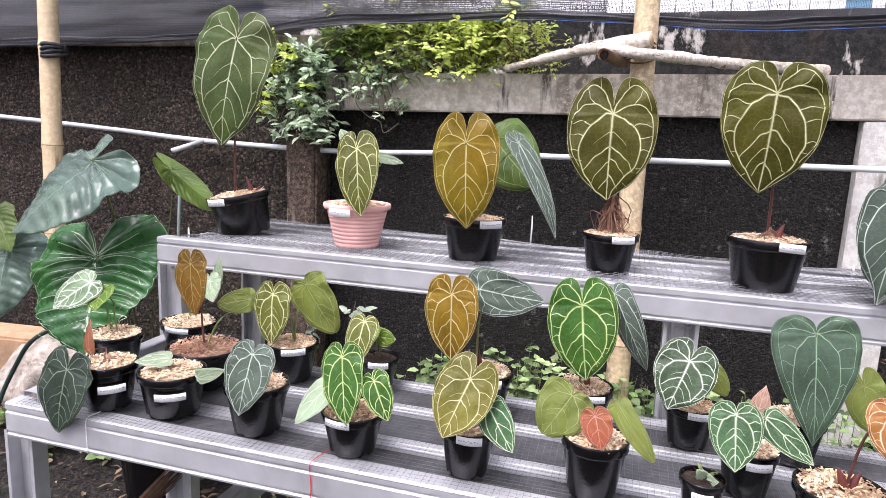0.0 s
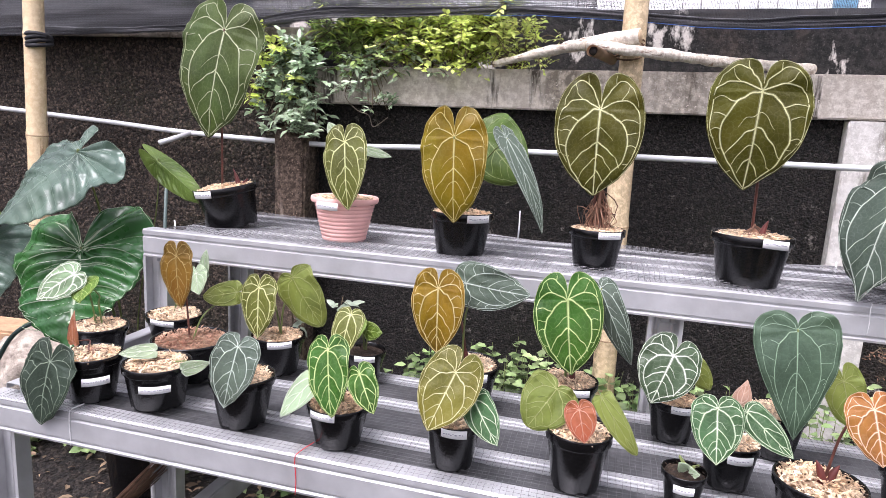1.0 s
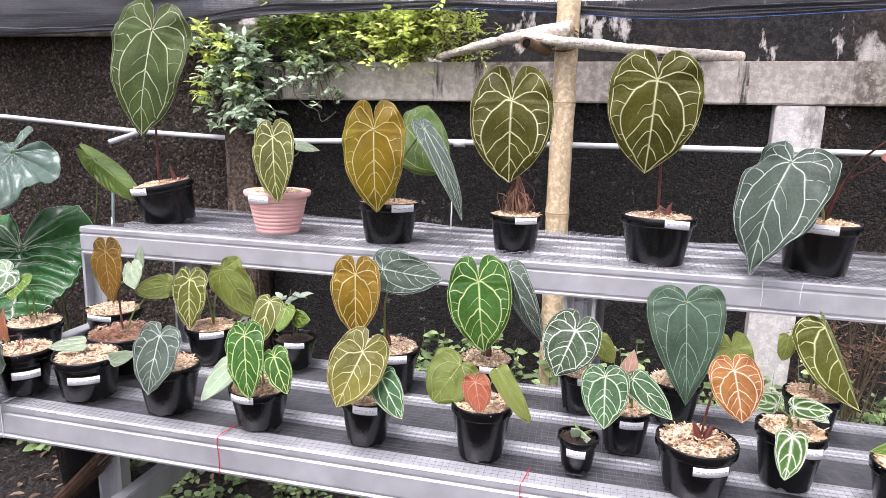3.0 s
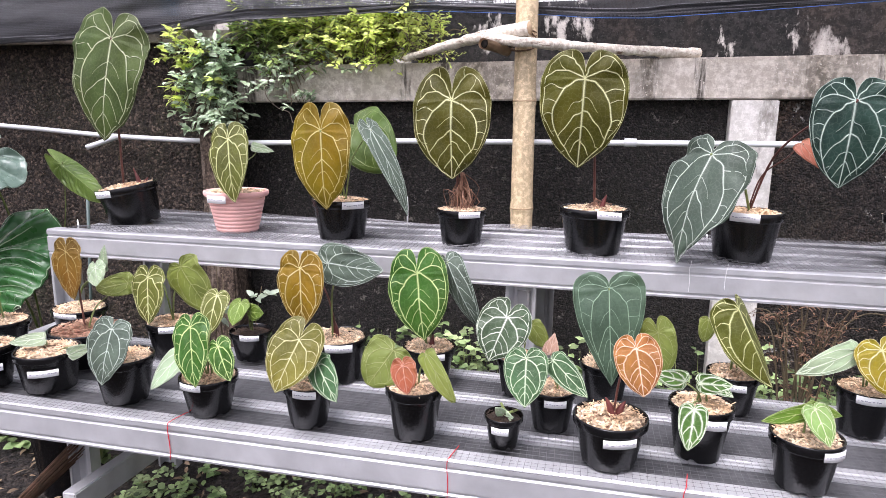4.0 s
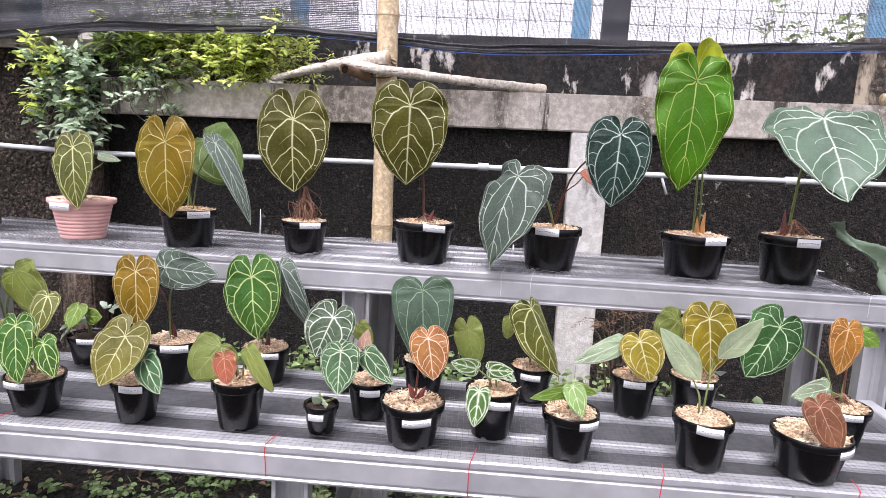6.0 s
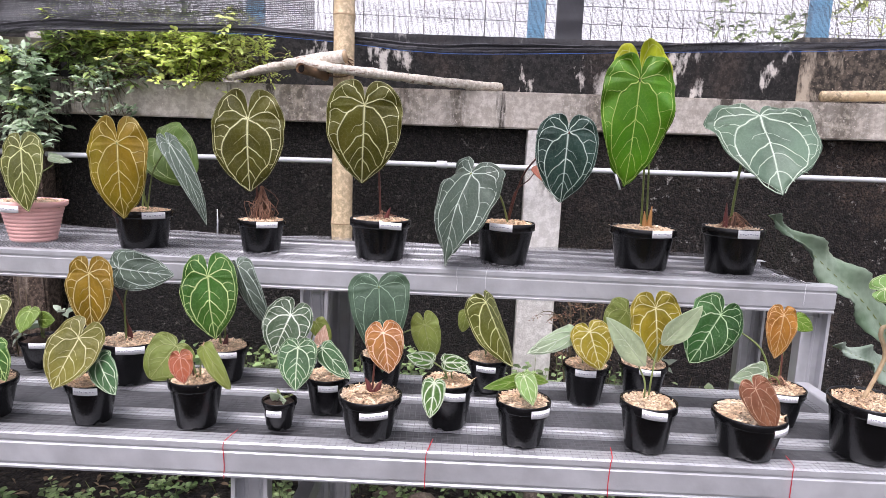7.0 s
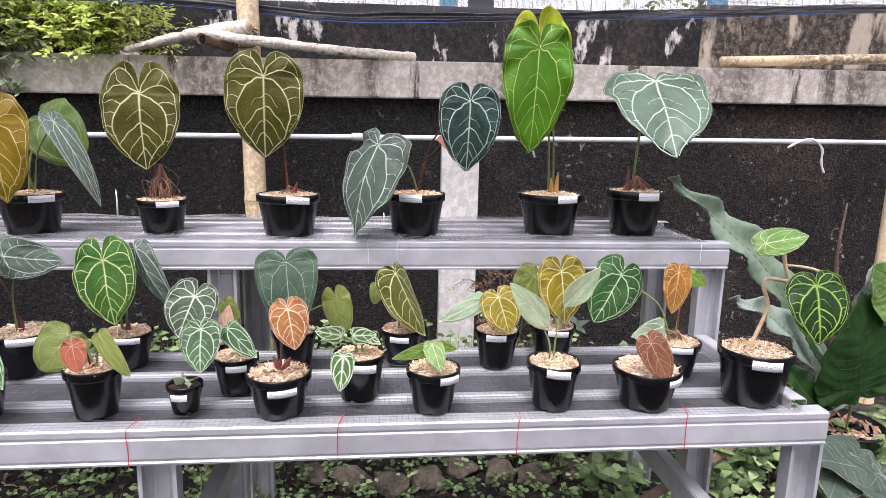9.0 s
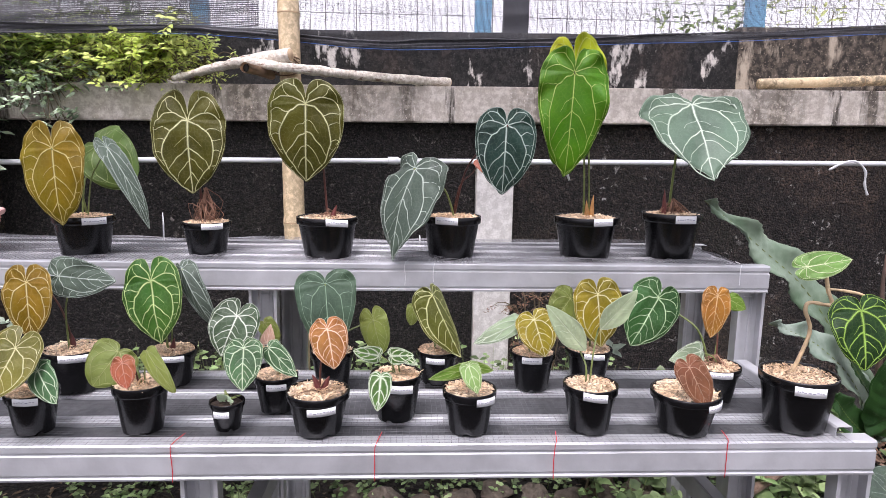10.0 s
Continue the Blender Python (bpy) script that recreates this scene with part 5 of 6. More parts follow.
# climbing stem with two leaves on the last pot
bm = bmesh.new()
tube(bm, spline([(1.482, 1.2, 0.68), (1.515, 1.2, 0.775), (1.500, 1.2, 0.826), (1.513, 1.205, 0.843), (1.557, 1.2, 0.839), (1.553, 1.21, 0.87), (1.545, 1.21, 0.905)], 5), 0.0044, 9)
tube(bm, spline([(1.553, 1.21, 0.872), (1.60, 1.20, 0.868), (1.637, 1.19, 0.855), (1.640, 1.18, 0.84)], 4), 0.0034, 8)
for v in bm.verts:
    v.co += Vector((0.0012, 0.0012, 0.0012)) * noise.noise(v.co * 160)
part("stem", bm, mat("tan_stem", (0.46, 0.34, 0.20), 0.6, 0.3, 60, 0.3, 200), p, "tan knotted climbing stem")
leaf(p, (1.596, 1.160, 0.835), (1.605, 1.120, 0.715), 0.071, 0.035, "velvet", 0, root=(1.637, 1.19, 0.856))
leaf(p, (1.468, 1.160, 0.930), (1.562, 1.150, 0.952), 0.030, 0.028, "freshvein", 0, root=(1.545, 1.21, 0.900), face=(0, -1, 0.5))


# ---- shrubs, weeds and ground clutter ----
def leaflet(verts, faces, p, d, n, ln, wd, curl=0.15):
    """A small pointed leaf folded on its midrib."""
    d = d.normalized()
    s = d.cross(n)
    s = s.normalized() if s.length > 0.01 else Vector((1, 0, 0))
    n = s.cross(d)
    k = len(verts)
    verts += [p, p + d * ln * 0.35 + s * wd / 2 + n * wd * 0.12, p + d * ln * 0.7 + s * wd * 0.36 + n * wd * 0.05, p + d * ln - n * ln * curl, p + d * ln * 0.7 - s * wd * 0.36 + n * wd * 0.05, p + d * ln * 0.35 - s * wd / 2 + n * wd * 0.12, p + d * ln * 0.35 - n * wd * 0.05, p + d * ln * 0.7 - n * wd * 0.08]
    faces += [(k, k + 1, k + 6), (k, k + 6, k + 5), (k + 1, k + 2, k + 7, k + 6), (k + 6, k + 7, k + 4, k + 5), (k + 2, k + 3, k + 7), (k + 7, k + 3, k + 4)]


def shrub(name, base, tips, n_side, leaf_len, material, words, seed, spread=0.10, droop=0.3, leaf_ratio=0.42, category="shrub"):
    """Arching stems from a base to tips, each set with side twigs and leaves."""
    rnd = random.Random(seed)
    e = tagged(new(name), words, category)
    bm = bmesh.new()
    verts, faces = [], []
    for tip in tips:
        b, t = Vector(base) + Vector((rnd.uniform(-0.05, 0.05), rnd.uniform(-0.02, 0.02), 0)), Vector(tip)
        mid = b.lerp(t, 0.55) + Vector((0, 0, (t - b).length * droop))
        line = spline([b, mid, t], 8)
        tube(bm, line, [0.004 * (1 - 0.75 * i / (len(line) - 1)) + 0.0006 for i in range(len(line))], 5)
        for _ in range(n_side):
            i = rnd.randrange(3, len(line))
            p0 = line[i]
            d = Vector((rnd.gauss(0, 1), rnd.gauss(-0.25, 0.7), rnd.gauss(0.25, 0.7))).normalized()
            p1 = p0 + d * spread * rnd.uniform(0.3, 1.0)
            tube(bm, [p0, p0.lerp(p1, 0.5) + Vector((0, 0, 0.006)), p1], [0.0014, 0.001, 0.0006], 4)
            m = rnd.randint(5, 9)
            for q in range(m):
                p = p0.lerp(p1, 0.25 + 0.75 * q / (m - 1))
                side = (1 if q % 2 else -1)
                ld = (d * 0.5 + d.cross(Vector((0, 0, 1))) * side + Vector((rnd.gauss(0, 0.3), rnd.gauss(-0.1, 0.3), rnd.gauss(0, 0.25))))
                leaflet(verts, faces, p, ld, Vector((rnd.gauss(0, 0.35), rnd.gauss(-0.45, 0.3), 1)), leaf_len * rnd.uniform(0.6, 1.25), leaf_len * leaf_ratio * rnd.uniform(0.8, 1.2))
    part("branchwork", bm, TWIG, e)
    raw("foliage", verts, faces, material, e)["kind"] = "stuff"
    return e


# three shrub tones raised: sky light off the leaves is in the colour
BRIGHT = mat("sunlit_leaf", (0.56, 0.70, 0.12), 0.35, 0.35, 20, trans=0.5, col2=(0.84, 0.90, 0.34), island=0.5)
MID = mat("shrub_leaf", (0.24, 0.38, 0.10), 0.3, 0.35, 20, trans=0.45, col2=(0.52, 0.64, 0.24), island=0.6)
GREYG = mat("greyish_leaf", (0.32, 0.44, 0.27), 0.26, 0.3, 20, trans=0.3, col2=(0.62, 0.72, 0.54), island=0.6)
WEED = mat("weed_leaf", (0.09, 0.18, 0.045), 0.4, 0.3, 20, trans=0.25, col2=(0.36, 0.46, 0.22), island=0.7)
rr = random.Random(5)
shrub("wall_shrub", (-0.66, 3.18, 1.46), [(-0.68 + rr.uniform(-0.30, 0.36), 3.00 + rr.uniform(-0.16, 0.1), 1.50 + rr.uniform(-0.05, 0.20)) for _ in range(54)], 9, 0.038, BRIGHT, "bright yellow-green shrub growing on the wall ledge", 21, 0.11, leaf_ratio=0.5)
shrub("wall_shrub", (-1.08, 3.18, 1.46), [(-1.08 + rr.uniform(-0.36, 0.34), 3.02 + rr.uniform(-0.12, 0.1), 1.46 + rr.uniform(-0.06, 0.22)) for _ in range(44)], 9, 0.042, MID, "dense green shrub on top of the wall", 22, 0.12, leaf_ratio=0.45)
shrub("hanging_shrub", (-1.42, 3.0, 1.46), [(-1.40 + rr.uniform(-0.20, 0.14), 2.86 + rr.uniform(-0.06, 0.06), 1.28 + rr.uniform(-0.20, 0.24)) for _ in range(32)], 8, 0.050, GREYG, "grey-green shrub hanging down the wall", 23, 0.10, 0.1, leaf_ratio=0.48)
shrub("hanging_shrub", (-1.48, 3.0, 1.50), [(-1.48 + rr.uniform(-0.16, 0.16), 2.84 + rr.uniform(-0.05, 0.05), 1.40 + rr.uniform(-0.20, 0.16)) for _ in range(8)], 6, 0.045, BRIGHT, "yellow-green shoots among the hanging shrub", 26, 0.09, 0.1, leaf_ratio=0.48)
shrub("creeper", (-1.10, 3.0, 1.46), [(-1.08 + rr.uniform(-0.16, 0.42), 2.97 + rr.uniform(-0.05, 0.03), 1.36 + rr.uniform(-0.12, 0.08)) for _ in range(14)], 5, 0.038, GREYG, "thin creeper trailing over the concrete beam", 24, 0.08, 0.2, leaf_ratio=0.46)
shrub("wall_shrub", (-0.40, 3.15, 1.46), [(-0.40 + rr.uniform(-0.2, 0.26), 3.0 + rr.uniform(-0.1, 0.1), 1.48 + rr.uniform(-0.06, 0.14)) for _ in range(14)], 6, 0.024, BRIGHT, "thin flowering shrub on the wall ledge", 25, 0.09)
shrub("grass_tuft", (-0.85, 3.2, 1.46), [(-0.85 + rr.uniform(-0.5, 0.5), 3.05 + rr.uniform(-0.1, 0.1), 1.60 + rr.uniform(-0.04, 0.10)) for _ in range(30)], 3, 0.11, BRIGHT, "long-bladed grass among the wall shrubs", 27, 0.06, 0.15, leaf_ratio=0.12, category="grass")
# bare vine looping down over the beam
bm = bmesh.new()
tube(bm, spline([(-1.162, 3.020, 1.382), (-1.181, 3.000, 1.301), (-1.117, 2.990, 1.237), (-1.050, 2.980, 1.213), (-1.025, 2.980, 1.162), (-0.954, 2.980, 1.209)], 6), 0.0022, 7)
tagged(part("vine", bm, mat("grey_vine", (0.22, 0.18, 0.14), 0.8, 0.3, 60)), "bare grey vine looping below the concrete beam", "vine")


def weeds(name, x0, x1, y0, y1, n, size, seed, words, material=WEED, height=0.12):
    rnd = random.Random(seed)
    verts, faces = [], []
    bm = bmesh.new()
    for _ in range(n):
        x, y, h = rnd.uniform(x0, x1), rnd.uniform(y0, y1), rnd.uniform(0.2, 1.0) * height
        p0 = Vector((x, y, G - 0.01))
        p1 = p0 + Vector((rnd.uniform(-0.05, 0.05), rnd.uniform(-0.06, 0.02), h))
        tube(bm, [p0, p0.lerp(p1, 0.6) + Vector((0, 0, 0.01)), p1], [0.0018, 0.0014, 0.0009], 4)
        for q in range(rnd.randint(6, 11)):
            a = rnd.uniform(0, 6.28)
            leaflet(verts, faces, p0.lerp(p1, rnd.uniform(0.3, 1.0)) + Vector((rnd.gauss(0, 0.012), rnd.gauss(0, 0.012), 0)), Vector((math.cos(a), math.sin(a), rnd.uniform(-0.1, 0.35))), Vector((rnd.gauss(0, 0.3), -0.35, 1)), size * rnd.uniform(0.6, 1.3), size * 0.74 * rnd.uniform(0.8, 1.2), 0.1)
    e = tagged(new(name), words, "weeds", kind="stuff")
    part("branchwork", bm, PETIOLE, e)
    raw("foliage", verts, faces, material, e)["kind"] = "stuff"


weeds("weeds", -0.75, 0.55, 2.45, 2.98, 230, 0.045, 31, "low round-leaved weeds at the foot of the wall", height=0.38)
weeds("weeds", 0.6, 1.6, 2.5, 2.98, 150, 0.038, 32, "low weeds at the foot of the wall", height=0.36)
weeds("weeds", -0.8, 2.6, 1.55, 2.5, 700, 0.023, 33, "creeping weeds on the earth under the bench", height=0.10)
weeds("weeds", -2.6, -1.2, 1.9, 2.9, 90, 0.05, 34, "weeds on the earth by the wall", height=0.20)
weeds("weeds", -1.15, -0.6, 1.35, 2.0, 60, 0.03, 35, "small weeds beside the bench leg", height=0.06)
weeds("weeds", 1.3, 2.6, 1.7, 2.7, 120, 0.06, 36, "leafy weeds beside the bench", height=0.30)


def stone(x, y, sx, sy, sz, seed, words="rounded brown stone on the earth", z=None):
    bm = bmesh.new()
    bmesh.ops.create_icosphere(bm, subdivisions=4, radius=1)
    flat = [(Vector((math.sin(seed * 2.1 + q * 1.9), math.cos(seed * 1.3 + q * 2.7), math.sin(seed + q * 1.1))).normalized(), 0.62 + 0.2 * ((seed * 7 + q * 3) % 5) / 5) for q in range(9)]
    for v in bm.verts:
        for nrm, lim in flat:
            s = v.co.dot(nrm)
            if s > lim:
                v.co -= nrm * (s - lim) * 0.9
    for v in bm.verts:
        k = 1 + 0.22 * noise.noise(v.co * 1.3 + Vector((seed, 0, 0))) + 0.07 * noise.noise(v.co * 4 + Vector((seed, 0, 0)))
        v.co = Vector((v.co.x * sx * k + x, v.co.y * sy * k + y, v.co.z * sz * k + (G + sz * 0.45 if z is None else z)))
    return tagged(part("stone", bm, STONE), words, "stone")


for i in range(9):
    rnd = random.Random(70 + i)
    stone(0.42 + i * 0.135, 2.03 + rnd.uniform(-0.06, 0.06), rnd.uniform(0.05, 0.085), rnd.uniform(0.05, 0.07), rnd.uniform(0.04, 0.06), i)

# ---- giant-leaved plant beyond the left end of the bench ----
giant = tagged(new("giant_philodendron"), "large plant with broad ribbed heart leaves beside the bench", "plant")
for J, T, hw, lobe, key, face, dr, hinge, shape in (
        ((-1.399, 1.640, 0.761), (-1.343, 1.500, 0.510), 0.221, 0.140, "giant", (0.05, -1, 0.35), 0.10, (4, 4), CLEFT),
        ((-1.354, 1.600, 1.046), (-1.507, 1.440, 0.862), 0.155, 0.084, "giantpale", (0.05, -1, 0.35), 0.16, (32, -6), CLEFT),
        ((-1.211, 1.740, 1.027), (-1.005, 1.660, 0.935), 0.053, 0.109, "under", (-0.55, -0.6, 0.75), 0.10, (35, 50), HALF),
        ((-1.715, 1.620, 0.763), (-1.679, 1.520, 0.578), 0.112, 0.072, "giantpale", (0.5, -1, 0.3), 0.2, (30, 20), CLEFT),
        ((-1.749, 1.620, 0.872), (-1.655, 1.560, 0.777), 0.050, 0.032, "under", (0.5, -1, 0.1), 0.2, (10, 10), HALF)):
    # thin pale side veins also draw the sheen that stripes the ribs
    leaf(giant, J, T, hw, lobe, key, 0, root=(-1.42, 1.86, G), face=face, droop=dr, fold=0.16, veins=GIANT_VEINS[:1] + GIANT_MAIN + [(q, 0.3) for q, w in GIANT_VEINS[1:]], ridge=0.13 if key == "giant" else 0.08, wavy=1.5, vein_w=1.1 if key == "giant" else 0.5, hinge=hinge, shape=shape)
bm = bmesh.new()
for k in range(4):
    tube(bm, spline([(-1.42 + 0.03 * k, 1.86, G - 0.02), (-1.40 + 0.06 * k, 1.84, 0.15), (-1.36 + 0.09 * k, 1.80, 0.38 + 0.03 * k)], 4), [0.016 - 0.0008 * i for i in range(9)], 8)
part("stem", bm, PETIOLE, giant)

rock = stone(-1.97, 2.0, 0.24, 0.18, 0.25, 91, "large pale rough boulder on the earth", 0.11)
rock.data.materials.clear()
rock.data.materials.append(mat("pale_rock", (0.22, 0.18, 0.145), 0.9, 0.3, 26, 0.9, 40, col2=(0.58, 0.51, 0.43)))
bm = bmesh.new()
box_into(bm, -0.22, 0.22, -0.09, 0.09, -0.02, 0.38, 0.01, m=pose(-2.38, 2.16, G, 0, 3, 14))
tagged(part("timber_block", bm, BRICK, smooth=False), "orange-brown sawn timber block beside the boulder", "timber")
bm = bmesh.new()
tube(bm, spline([(-2.02, 1.70, G + 0.01), (-1.99, 1.75, 0.12), (-1.945, 1.79, 0.27), (-1.86, 1.82, 0.40), (-1.74, 1.90, 0.43), (-1.60, 2.05, 0.28), (-1.52, 2.2, G + 0.02)], 6), 0.008, 10)
tagged(part("garden_hose", bm, GREENHOSE), "dark green hose arching over the boulder", "hose")
bm = bmesh.new()
tube(bm, [(-1.49 + 0.11 * math.cos(a), 1.45 + 0.11 * math.sin(a), G + 0.03 + 0.012 * a / 6.28) for a in np.linspace(0, 18.5, 70)], 0.010, 8)
tagged(part("garden_hose", bm, mat("pale_green_hose", (0.10, 0.24, 0.16), 0.45, 0.2, 40)), "pale green hose coiled on the earth", "hose")
bm = bmesh.new()
lathe(bm, [(0.085, 0.0), (0.115, 0.30), (0.122, 0.305), (0.124, 0.325), (0.116, 0.325), (0.110, 0.30), (0.08, 0.02)], 48)
for i, v in enumerate(bm.verts):
    if v.co.z < 0.301:
        v.co.x *= 1 + 0.012 * math.cos(24 * math.atan2(v.co.y, v.co.x))
        v.co.y *= 1 + 0.012 * math.cos(24 * math.atan2(v.co.y, v.co.x))
bm.transform(pose(-1.36, 1.80, G, 0, 0, 0))
tagged(part("bucket", bm, BLACK), "tall ribbed black plastic bucket on the earth", "bucket")
bm = bmesh.new()
for k in range(46):
    a, r = random.uniform(0, 6.28), 0.024 * math.sqrt(random.random())
    o = Vector((0, r * math.cos(a), r * math.sin(a)))
    tube(bm, [Vector((-1.22, 1.30, -0.06)) + o * 0.7, Vector((-1.13, 1.40, 0.10)) + o, Vector((-1.03, 1.50, 0.22)) + o * 1.5], [0.002, 0.002, 0.0012], 4)
tagged(part("stick_broom", bm, mat("broom_straw", (0.14, 0.075, 0.045), 0.8, 0.4, 40, island=0.4)), "bundle of dark brown broom sticks leaning on the bench", "broom", kind="stuff")

# ---- plants beyond the right end ----
def strap(parent, pts, w, material, name="leaf", wave=0.5, side=(0.4, -0.6, 0.5), seed=0):
    """A long wavy strap leaf along a curve."""
    line = spline(pts, 26)
    m = len(line)
    verts, faces = [], []
    sv = Vector(side).normalized()
    for i, p in enumerate(line):
        t = i / (m - 1)
        d = (line[min(i + 1, m - 1)] - line[max(i - 1, 0)]).normalized()
        s = sv.cross(d).normalized()
        n = d.cross(s)
        ww = w * (math.sin(math.pi * min(1, 0.10 + 0.90 * t)) ** 0.55) * (1 if t < 0.65 else 1 - 0.75 * (t - 0.65) / 0.35)
        for k in range(9):
            q = (k - 4) / 4
            ruf = wave * w * 0.30 * abs(q) ** 2 * math.sin(t * 30 + (1 if q > 0 else 2.2) + seed)
            verts.append(p + s * (q * ww * (1 + 0.10 * math.sin(t * 27 + seed + q))) + n * (ruf + 0.22 * w * abs(q) + 0.0022 * math.sin((t - 0.05 * abs(q)) * 190)))
    for i in range(m - 1):
        for k in range(8):
            a = i * 9 + k
            faces.append((a, a + 1, a + 10, a + 9))
    ob = raw(name, verts, faces, material, parent)
    md = ob.modifiers.new("thickness", "SOLIDIFY")
    md.thickness = 0.0015
    vv = bmesh.new()
    tube(vv, [p + sv * 0.0 for p in line], [0.004 * (1 - 0.7 * i / (m - 1)) for i in range(m)], 6)
    part("midrib", vv, PETIOLE, ob)
    return ob


FERN = mat("fern_frond", (0.13, 0.20, 0.12), 0.28, 0.25, 16, 0.3, 60, trans=0.15, col2=(0.28, 0.36, 0.26))
FERNPALE = mat("pale_frond", (0.20, 0.27, 0.20), 0.30, 0.25, 16, 0.3, 60, trans=0.12, col2=(0.40, 0.46, 0.39))
FERND = mat("dark_frond", (0.03, 0.085, 0.02), 0.35, 0.3, 16, 0.2, 60, trans=0.15)
fern = tagged(new("birds_nest_fern"), "wavy strap-leaved fern on the ground beside the bench", "fern")
strap(fern, [(2.360, 2.030, 0.140), (2.247, 1.980, 0.338), (2.075, 1.930, 0.579), (1.919, 1.880, 0.742), (1.769, 1.830, 0.849), (1.628, 1.780, 0.946), (1.509, 1.740, 1.022)], 0.070, FERN, seed=1, side=(0.25, -0.9, 0.4), wave=1.0)
strap(fern, [(2.360, 2.030, 0.140), (2.258, 1.940, 0.244), (2.131, 1.880, 0.415), (1.972, 1.820, 0.543), (1.844, 1.770, 0.607), (1.737, 1.730, 0.647)], 0.062, FERNPALE, seed=2, side=(0.15, -0.8, 0.7), wave=0.9)
strap(fern, [(2.360, 2.030, 0.140), (2.296, 1.920, 0.230), (2.197, 1.860, 0.353), (2.053, 1.830, 0.547), (2.002, 1.820, 0.621)], 0.030, FERND, seed=3)
strap(fern, [(2.360, 2.030, 0.140), (2.494, 2.000, 0.304), (2.399, 1.940, 0.522), (2.351, 1.880, 0.683), (2.361, 1.840, 0.761)], 0.060, FERNPALE, seed=4, side=(-0.2, -0.9, 0.2))
strap(fern, [(2.360, 2.030, 0.140), (2.192, 1.850, 0.221), (2.066, 1.780, 0.317), (1.988, 1.740, 0.395), (1.942, 1.720, 0.423)], 0.050, FERND, seed=5, side=(0.3, -0.9, 0.1))
bm = bmesh.new()
tube(bm, spline([(2.34, 2.0, 0.14), (2.272, 1.950, 0.562), (2.241, 1.930, 0.752), (2.243, 1.920, 0.931)], 5), [0.013 - 0.0007 * i for i in range(16)], 8)
part("young_frond", bm, mat("brown_spike", (0.14, 0.09, 0.07), 0.7, 0.3, 40), fern, "brown upright spike")
phil = tagged(new("dark_philodendron"), "plant with big dark green leaves beside the bench", "plant")
leaf(phil, (2.293, 1.800, 0.304), (2.167, 1.660, 0.664), 0.164, 0.063, "deep", 0, root=(2.36, 1.90, 0.10), veins=GIANT_VEINS, ridge=0.03, vein_w=0.2, face=(-0.1, -1, 0.3), wavy=2)
leaf(phil, (2.238, 1.600, 0.106), (1.934, 1.500, 0.248), 0.120, 0.060, "slate", 0, root=(2.36, 1.90, 0.10), veins=GIANT_VEINS, ridge=0.03, vein_w=0.25, face=(-0.1, -0.5, 0.9), wavy=2)
leaf(phil, (2.331, 1.720, 0.628), (2.178, 1.660, 0.771), 0.095, 0.049, "freshvein", 0, root=(2.36, 1.90, 0.10), veins=GIANT_VEINS, ridge=0.03, vein_w=0.3)
leaf(phil, (2.127, 1.620, 0.176), (1.950, 1.440, 0.148), 0.090, 0.049, "slate", 0, root=(2.36, 1.90, 0.10), veins=GIANT_VEINS, ridge=0.03, vein_w=0.25, face=(-0.1, -0.6, 0.9), wavy=2)
bm = bmesh.new()
lathe(bm, [(0.11, 0.0), (0.14, 0.22), (0.15, 0.23), (0.14, 0.235), (0.12, 0.20), (0.02, 0.20)], 32)
bm.transform(pose(2.36, 1.94, G, 0, 0, 0))
part("pot", bm, BLACK, phil)
verts, faces = chips(0.14, 120, 0.05, 55)
raw("mulch", [Vector(v) + Vector((2.36, 1.94, G + 0.21)) for v in verts], faces, CHIPDARK, phil, smooth=False)["kind"] = "stuff"
bm = bmesh.new()
tube(bm, spline([(1.25, 1.55, G), (1.45, 1.62, 0.02), (1.70, 1.72, 0.08), (2.0, 1.9, 0.11)], 5), [0.016] * 16, 9)
tagged(part("dead_branch", bm, OLDWOOD), "brown dead branch lying under the bench", "branch")
shrub("dry_fern", (1.20, 2.62, G), [(1.20 + random.uniform(-0.20, 0.28), 2.58 + random.uniform(-0.1, 0.1), 0.56 + random.uniform(-0.20, 0.10)) for _ in range(16)], 7, 0.022, mat("dead_leaf", (0.20, 0.11, 0.065), 0.9, 0.4, 40), "dead brown fern at the foot of the wall", 301, 0.10, 0.30, 0.2, "fern")
shrub("pale_seedling", (1.33, 2.05, G), [(1.33 + random.uniform(-0.10, 0.12), 2.0 + random.uniform(-0.06, 0.06), 0.46 + random.uniform(-0.08, 0.05)) for _ in range(4)], 2, 0.060, mat("pale_seedling_leaf", (0.42, 0.50, 0.38), 0.5, 0.3, 30, trans=0.2), "pale-leaved seedling growing behind the bench", 302, 0.06, 0.05, 0.45, "seedling")
shrub("pale_seedling", (-0.98, 2.25, G), [(-0.96 + random.uniform(-0.10, 0.12), 2.25 + random.uniform(-0.06, 0.06), 0.58 + random.uniform(-0.1, 0.06)) for _ in range(4)], 2, 0.055, MATS["pale_seedling_leaf"], "pale-leaved seedling growing by the wall", 303, 0.06, 0.05, 0.45, "seedling")
bamboo("bamboo_pole", (3.03, 2.62, G - 0.05), (3.05, 2.62, 2.7), 0.045, 0.042, (0.2, 0.4, 0.6, 0.8), "pale bamboo pole at the end of the wall")

bm = bmesh.new()
tube(bm, [(-1.701, 2.300, -0.130), (-1.623, 2.300, 0.956)], 0.0065, 10)
tagged(part("garden_stake", bm, mat("teal_plastic", (0.09, 0.13, 0.12), 0.5, 0.2, 30)), "thin grey-green plastic stake behind the bench", "stake")

